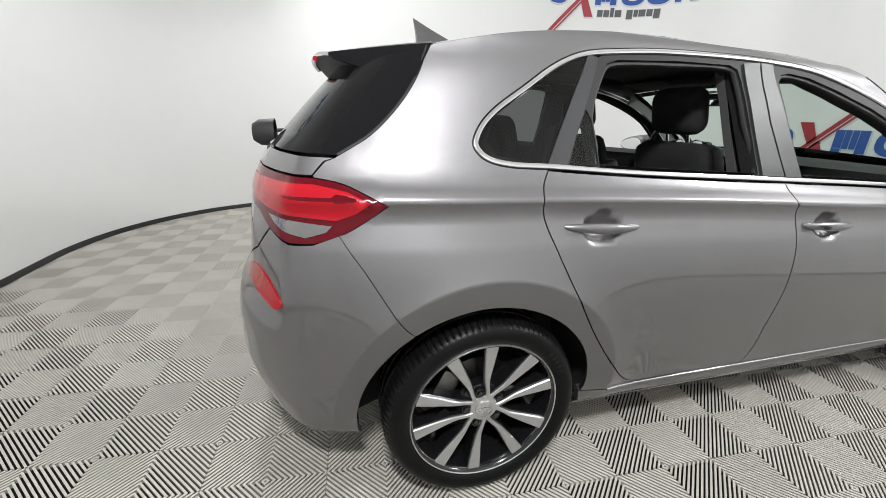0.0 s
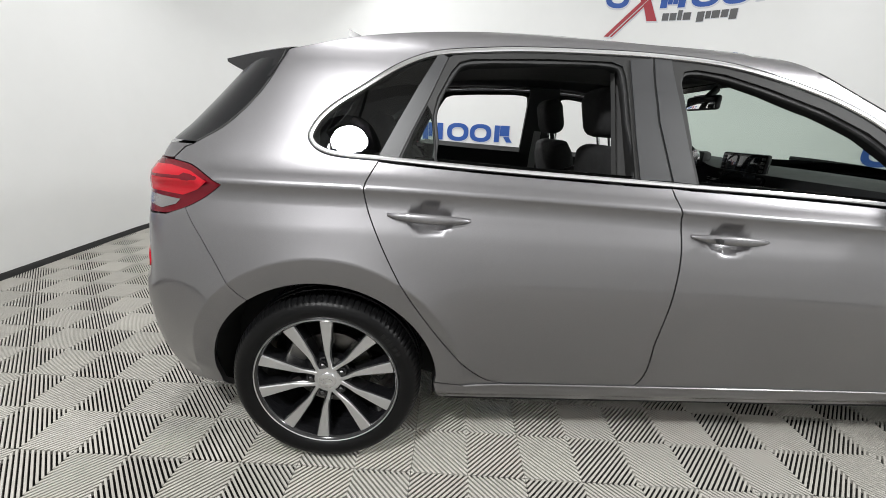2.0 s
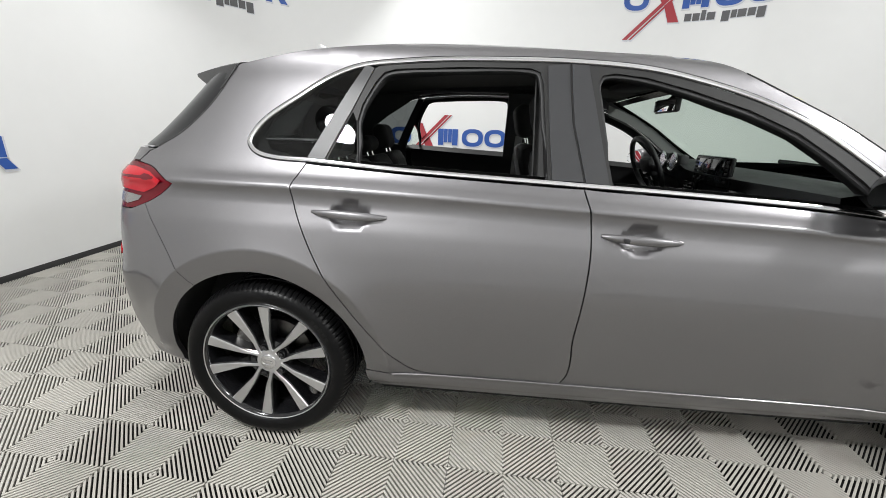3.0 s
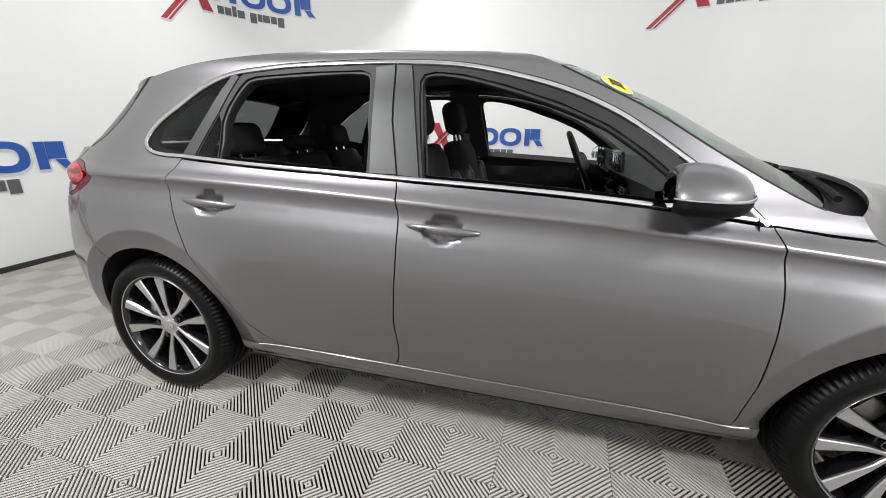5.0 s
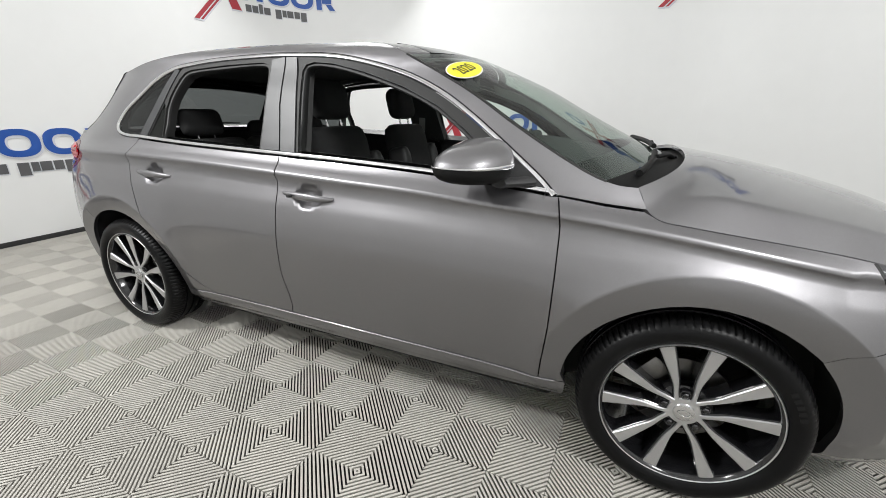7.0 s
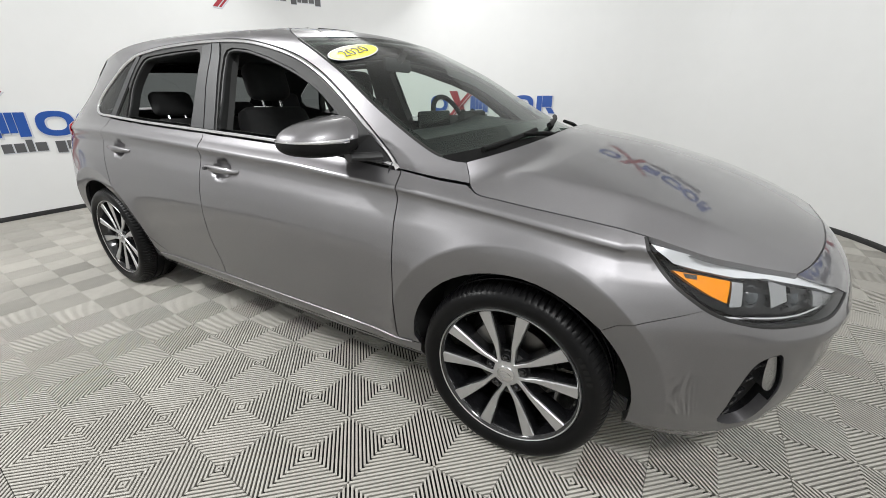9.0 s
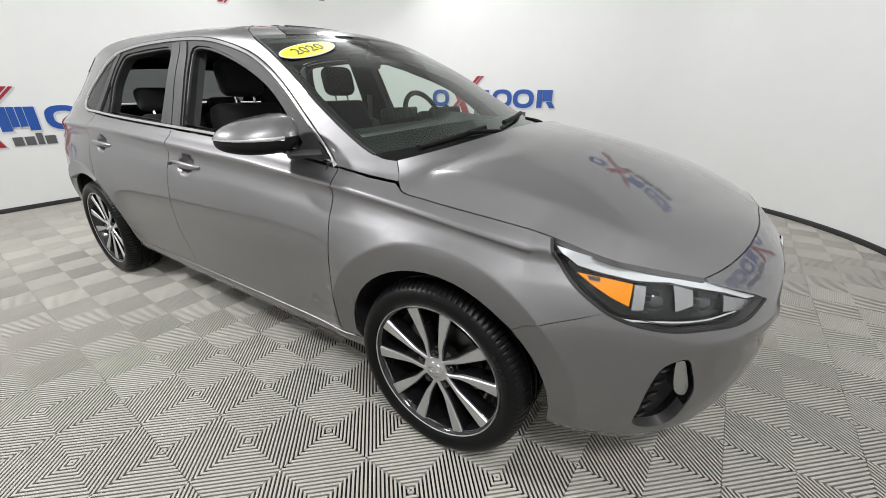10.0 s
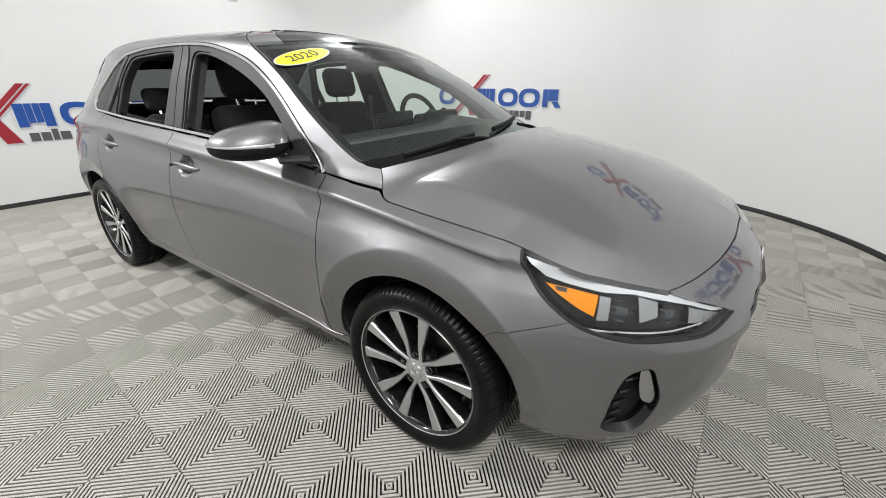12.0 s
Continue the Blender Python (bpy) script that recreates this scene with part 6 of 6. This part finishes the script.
# door cards and inner pillars
for sd in (1, -1):
    card = lambda s, z: skin(s, z, -0.075)
    for nm, x0, x1 in (("rear_door_card", -1.05, -0.27), ("front_door_card", -0.20, 0.84)):
        pts = [(x0 + (x1 - x0) * k / 12, belt_z(x0 + (x1 - x0) * k / 12) - 0.004) for k in range(13)]
        o = pts + [(x1, 0.36), (x0 + (0.25 if x0 < -1 else 0), 0.36)] + ([(x0, 0.62)] if x0 < -1 else [])
        bm = bmesh.new()
        add_patch(bm, on(o), card, step=0.06, flange=-0.06, sides=(sd,))
        dc = part(nm, bm, LEATHERETTE, car)
        bm = bmesh.new()
        xm = (x0 + x1) / 2 + 0.05
        y = 0.715 * -sd
        box(bm, (xm - 0.26, min(y, y + 0.07 * sd), 0.70), (xm + 0.2, max(y, y + 0.07 * sd), 0.755), 0.02)
        part("arm_rest", bm, LEATHERETTE, dc)
        bm = bmesh.new()
        tube(bm, spline([(x1 - 0.16, y + 0.02 * sd, 0.86), (x1 - 0.12, y + 0.035 * sd, 0.862), (x1 - 0.05, y + 0.02 * sd, 0.858)], 5), 0.007, 8)
        part("inner_handle", bm, CHROME, dc, "chrome inner door handle")
    inner = lambda s, z: skin(s, z, -0.085)
    bm = bmesh.new()
    add_patch(bm, on([(-0.40, 1.0), (-0.40, 1.40), (-0.22, 1.40), (-0.15, 0.99)]), inner, step=0.06, flange=-0.03, sides=(sd,))
    part("inner_pillar", bm, LINER, car)
    bm = bmesh.new()
    q = [(-1.60, 0.98), (-1.58, 1.10), (-1.5, 1.22), (-1.44, 1.33), (-1.2, 1.39), (-0.97, 1.385), (-1.04, 1.345), (-1.2, 1.25), (-1.30, 1.18), (-1.325, 1.12), (-1.30, 1.085), (-1.1, 1.05), (-1.1, 0.96)]
    add_patch(bm, on(q), lambda s, z: skin(s, z, -0.03), step=0.06, flange=-0.01, sides=(sd,))
    part("inner_pillar", bm, LINER, car)
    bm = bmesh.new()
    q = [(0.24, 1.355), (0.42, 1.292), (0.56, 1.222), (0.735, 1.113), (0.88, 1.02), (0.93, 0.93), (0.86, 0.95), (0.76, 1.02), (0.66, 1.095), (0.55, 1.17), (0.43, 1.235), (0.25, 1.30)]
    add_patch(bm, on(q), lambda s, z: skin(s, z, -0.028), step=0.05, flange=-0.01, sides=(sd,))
    # the far pillar's paler grey holds the light that falls on it
    part("inner_pillar", bm, LINER if sd > 0 else material("lit_pillar_trim", (0.30, 0.31, 0.30), rough=0.7, var=0.05, scale=10), car)
    # belts
    bm = bmesh.new()
    bx = [(-0.30, -0.655 * sd, 1.20), (-0.315, -0.675 * sd, 1.0), (-0.32, -0.69 * sd, 0.8), (-0.32, -0.70 * sd, 0.5)]
    for p, q in zip(bx, bx[1:]):
        vs = [bm.verts.new(c) for c in ((p[0] - 0.024, p[1], p[2]), (p[0] + 0.024, p[1], p[2]), (q[0] + 0.024, q[1], q[2]), (q[0] - 0.024, q[1], q[2]))]
        bm.faces.new(vs)
    ret = bmesh.ops.extrude_face_region(bm, geom=list(bm.faces))
    bmesh.ops.translate(bm, vec=(0, 0.002 * sd, 0), verts=[e for e in ret["geom"] if isinstance(e, bmesh.types.BMVert)])
    part("seat_belt", bm, BELT, car, "grey front seat belt")

# headliner, cabin floor, boot trim
bm = bmesh.new()
sheet(bm, lambda a, v: tuple(Vector(roof_fast(-1.40 + 1.62 * a, v * 0.97)) - Vector((0, 0, 0.035))), 0, 1, -1, 1, 16, 20)
part("headliner", bm, LINER, car)
bm = bmesh.new()
box(bm, (-1.75, -0.62, 0.30), (0.85, 0.62, 0.33), 0.01)
part("cabin_floor", bm, CLOTH, car)
bm = bmesh.new()
box(bm, (0.82, -0.70, 0.33), (0.88, 0.70, 0.88), 0.02)
part("bulkhead", bm, BLACK_DEEP, car)
bm = bmesh.new()
box(bm, (-1.72, -0.56, 0.94), (-1.19, 0.56, 0.965), 0.01)
part("parcel_shelf", bm, CLOTH, car)
bm = bmesh.new()
box(bm, (0.30, -0.135, 1.285), (0.325, 0.095, 1.35), 0.012)
im = part("inner_mirror", bm, BLACK_MATT, car, "inside mirror on the windscreen")
bm = bmesh.new()
box(bm, (0.2975, -0.125, 1.292), (0.2995, 0.085, 1.343), 0.001)
part("mirror_glass", bm, MIRROR, im)
bm = bmesh.new()
tube(bm, [(0.322, -0.02, 1.335), (0.37, -0.01, 1.385)], 0.018, 10)
part("mirror_stem", bm, BLACK_MATT, im)
for y in (-0.36, 0.36):
    bm = bmesh.new()
    box(bm, (0.06, y - 0.19, 1.385), (0.245, y + 0.17, 1.402), 0.006)
    bm.transform(Matrix.Translation((0.24, 0, 1.39)) @ Matrix.Rotation(radians(6), 4, "Y") @ Matrix.Translation((-0.24, 0, -1.39)))
    part("sun_visor", bm, LINER, car)
bm = bmesh.new()
box(bm, (0.07, -0.13, 1.385), (0.22, 0.13, 1.415), 0.012)
part("roof_console", bm, LINER, car)


# ---------------------------------------------------------------- stickers
def screen_frame(a, v):
    e = 0.01
    p = Vector(windscreen(a, v))
    du = (Vector(windscreen(a, v + e)) - Vector(windscreen(a, v - e))).normalized()
    da = (Vector(windscreen(a - e, v)) - Vector(windscreen(a + e, v))).normalized()
    n = du.cross(da).normalized()
    up = n.cross(du)
    return Matrix((du, up, n)).transposed().to_4x4(), p, n


rot, p, n = screen_frame(0.165, -0.785)
if n.x < 0:
    n = -n
sticker = thing("windscreen_sticker", "yellow oval year sticker on the windscreen", "sticker", p + n * 0.004)
fr = rot @ Matrix.Rotation(radians(18), 4, "Z")


def oval(rx, ry, z, thick):
    bm = bmesh.new()
    top = [bm.verts.new((rx * math.cos(t), ry * math.sin(t), z)) for t in np.linspace(0, 2 * math.pi, 49)[:-1]]
    low = [bm.verts.new(v.co - Vector((0, 0, thick))) for v in top]
    bm.faces.new(top)
    for k in range(48):
        bm.faces.new((top[k], low[k], low[(k + 1) % 48], top[(k + 1) % 48]))
    bm.transform(fr)
    return bm


part("border", oval(0.142, 0.058, 0.0, 0.0015), WHITE, sticker, smooth=False)
part("yellow_face", oval(0.135, 0.052, 0.0012, 0.001), YELLOW, sticker, smooth=False)
curve = bpy.data.curves.new("year_text", "FONT")
curve.body, curve.size, curve.extrude, curve.align_x, curve.align_y = "2020", 0.082, 0.0004, "CENTER", "CENTER"
tmp = new("year_text", curve)
me = bpy.data.meshes.new_from_object(tmp)
bpy.data.objects.remove(tmp)
bm = bmesh.new()
bm.from_mesh(me)
bm.transform(fr @ Matrix.Translation((0, 0.0, 0.0022)) @ Matrix.Diagonal((0.95, 0.9, 1, 1)))
part("year", bm, INK, sticker, "black printed year 2020", smooth=False)

rot, p, n = screen_frame(0.10, 0.34)
if n.x < 0:
    n = -n
note = thing("paper_label", "small white paper label inside the windscreen top", "label", p - n * 0.006)
bm = bmesh.new()
box(bm, (-0.05, -0.014, -0.0008), (0.05, 0.014, 0.0008))
bm.transform(rot)
part("paper", bm, WHITE, note, smooth=False)
for k in range(3):
    bm = bmesh.new()
    box(bm, (-0.04, 0.006 - 0.007 * k - 0.001, 0.0009), (0.04 - 0.012 * k, 0.006 - 0.007 * k + 0.0012, 0.0013))
    bm.transform(rot)
    part("text_bar", bm, LOGO_GREY, note, smooth=False)



# ---------------------------------------------------------------- the floor
PITCH, TURN_DEG, ORIGIN = 0.2, -3.03, (-0.244, -1.185)


def tile_mesh(bm, cx=0.0, cy=0.0):
    """A 0.4 m open-rib tile: four quarters, whose slanting T-shaped ribs make square rings about its middle."""
    n, top_w, web_w, deep = 21, 0.54, 0.16, 0.019
    p = 2 * PITCH / n
    m = 0.1992
    half = ((web_w, -deep), (web_w, -0.007), (top_w, -0.0032), (top_w, -0.0006), (top_w - 0.08, 0.0))
    section = [(-w, z) for w, z in half] + [(w, z) for w, z in half[::-1]]

    def cut(c):
        return ((min(c, m), max(0.0, c - m)), (max(0.0, c - m), min(c, m)))
    for qx, qy in ((1, 1), (-1, 1), (-1, -1), (1, -1)):
        for k in range(n):
            mid = (k + 0.5) * p
            rows = []
            for w, z in section:
                c = max(0.0, min(2 * m, mid + w * p / 2))
                rows.append([bm.verts.new((cx + qx * x, cy + qy * y, z)) for x, y in cut(c)])
            for a, b in zip(rows, rows[1:]):
                f = (a[0], b[0], b[1], a[1])
                bm.faces.new(f if qx * qy > 0 else f[::-1])
    return bm


floor_turn = Matrix.Translation((*ORIGIN, 0)) @ Matrix.Rotation(radians(TURN_DEG), 4, "Z")
# near-black sheet below the ribs: the gaps' shade is put into its colour
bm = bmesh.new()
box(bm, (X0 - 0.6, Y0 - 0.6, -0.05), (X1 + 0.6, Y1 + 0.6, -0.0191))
floor = tagged(part("floor", bm, TILE_GAP_SHADE, smooth=False), "grey open-rib plastic tile floor with diagonal ribs", "floor", kind="structure")
bm = tile_mesh(bmesh.new())
me = bpy.data.meshes.new("tile")
bm.to_mesh(me)
bm.free()
me.materials.append(TILE)
spots = []
for i in range(-24, 25):
    for j in range(-24, 25):
        c = floor_turn @ Vector(((2 * i - 1) * PITCH, 2 * j * PITCH, 0))
        if X0 - 0.1 < c.x < X1 + 0.1 and Y0 - 0.1 < c.y < Y1 + 0.1:
            qx, qy = max(0, abs(c.x - (X0 + X1) / 2) - (X1 - X0) / 2 + RAD), max(0, abs(c.y - (Y0 + Y1) / 2) - (Y1 - Y0) / 2 + RAD)
            if math.hypot(qx, qy) < RAD + 0.25:
                spots.append((math.dist((c.x, c.y), (0.2, -1.0)), (2 * i - 1) * PITCH, 2 * j * PITCH, c))
spots.sort(key=lambda q: q[0])
for _, a, b, c in spots[:300]:
    ob = new("tile", me)
    ob.parent = floor
    ob.matrix_local = floor_turn @ Matrix.Translation((a, b, 0))
bm = bmesh.new()
for _, a, b, c in spots[300:]:
    tile_mesh(bm, a, b)
bm.transform(floor_turn)
if bm.faces:
    ob = part("far_tiles", bm, TILE, floor, smooth=False)
    ob["kind"] = "stuff"
else:
    bm.free()
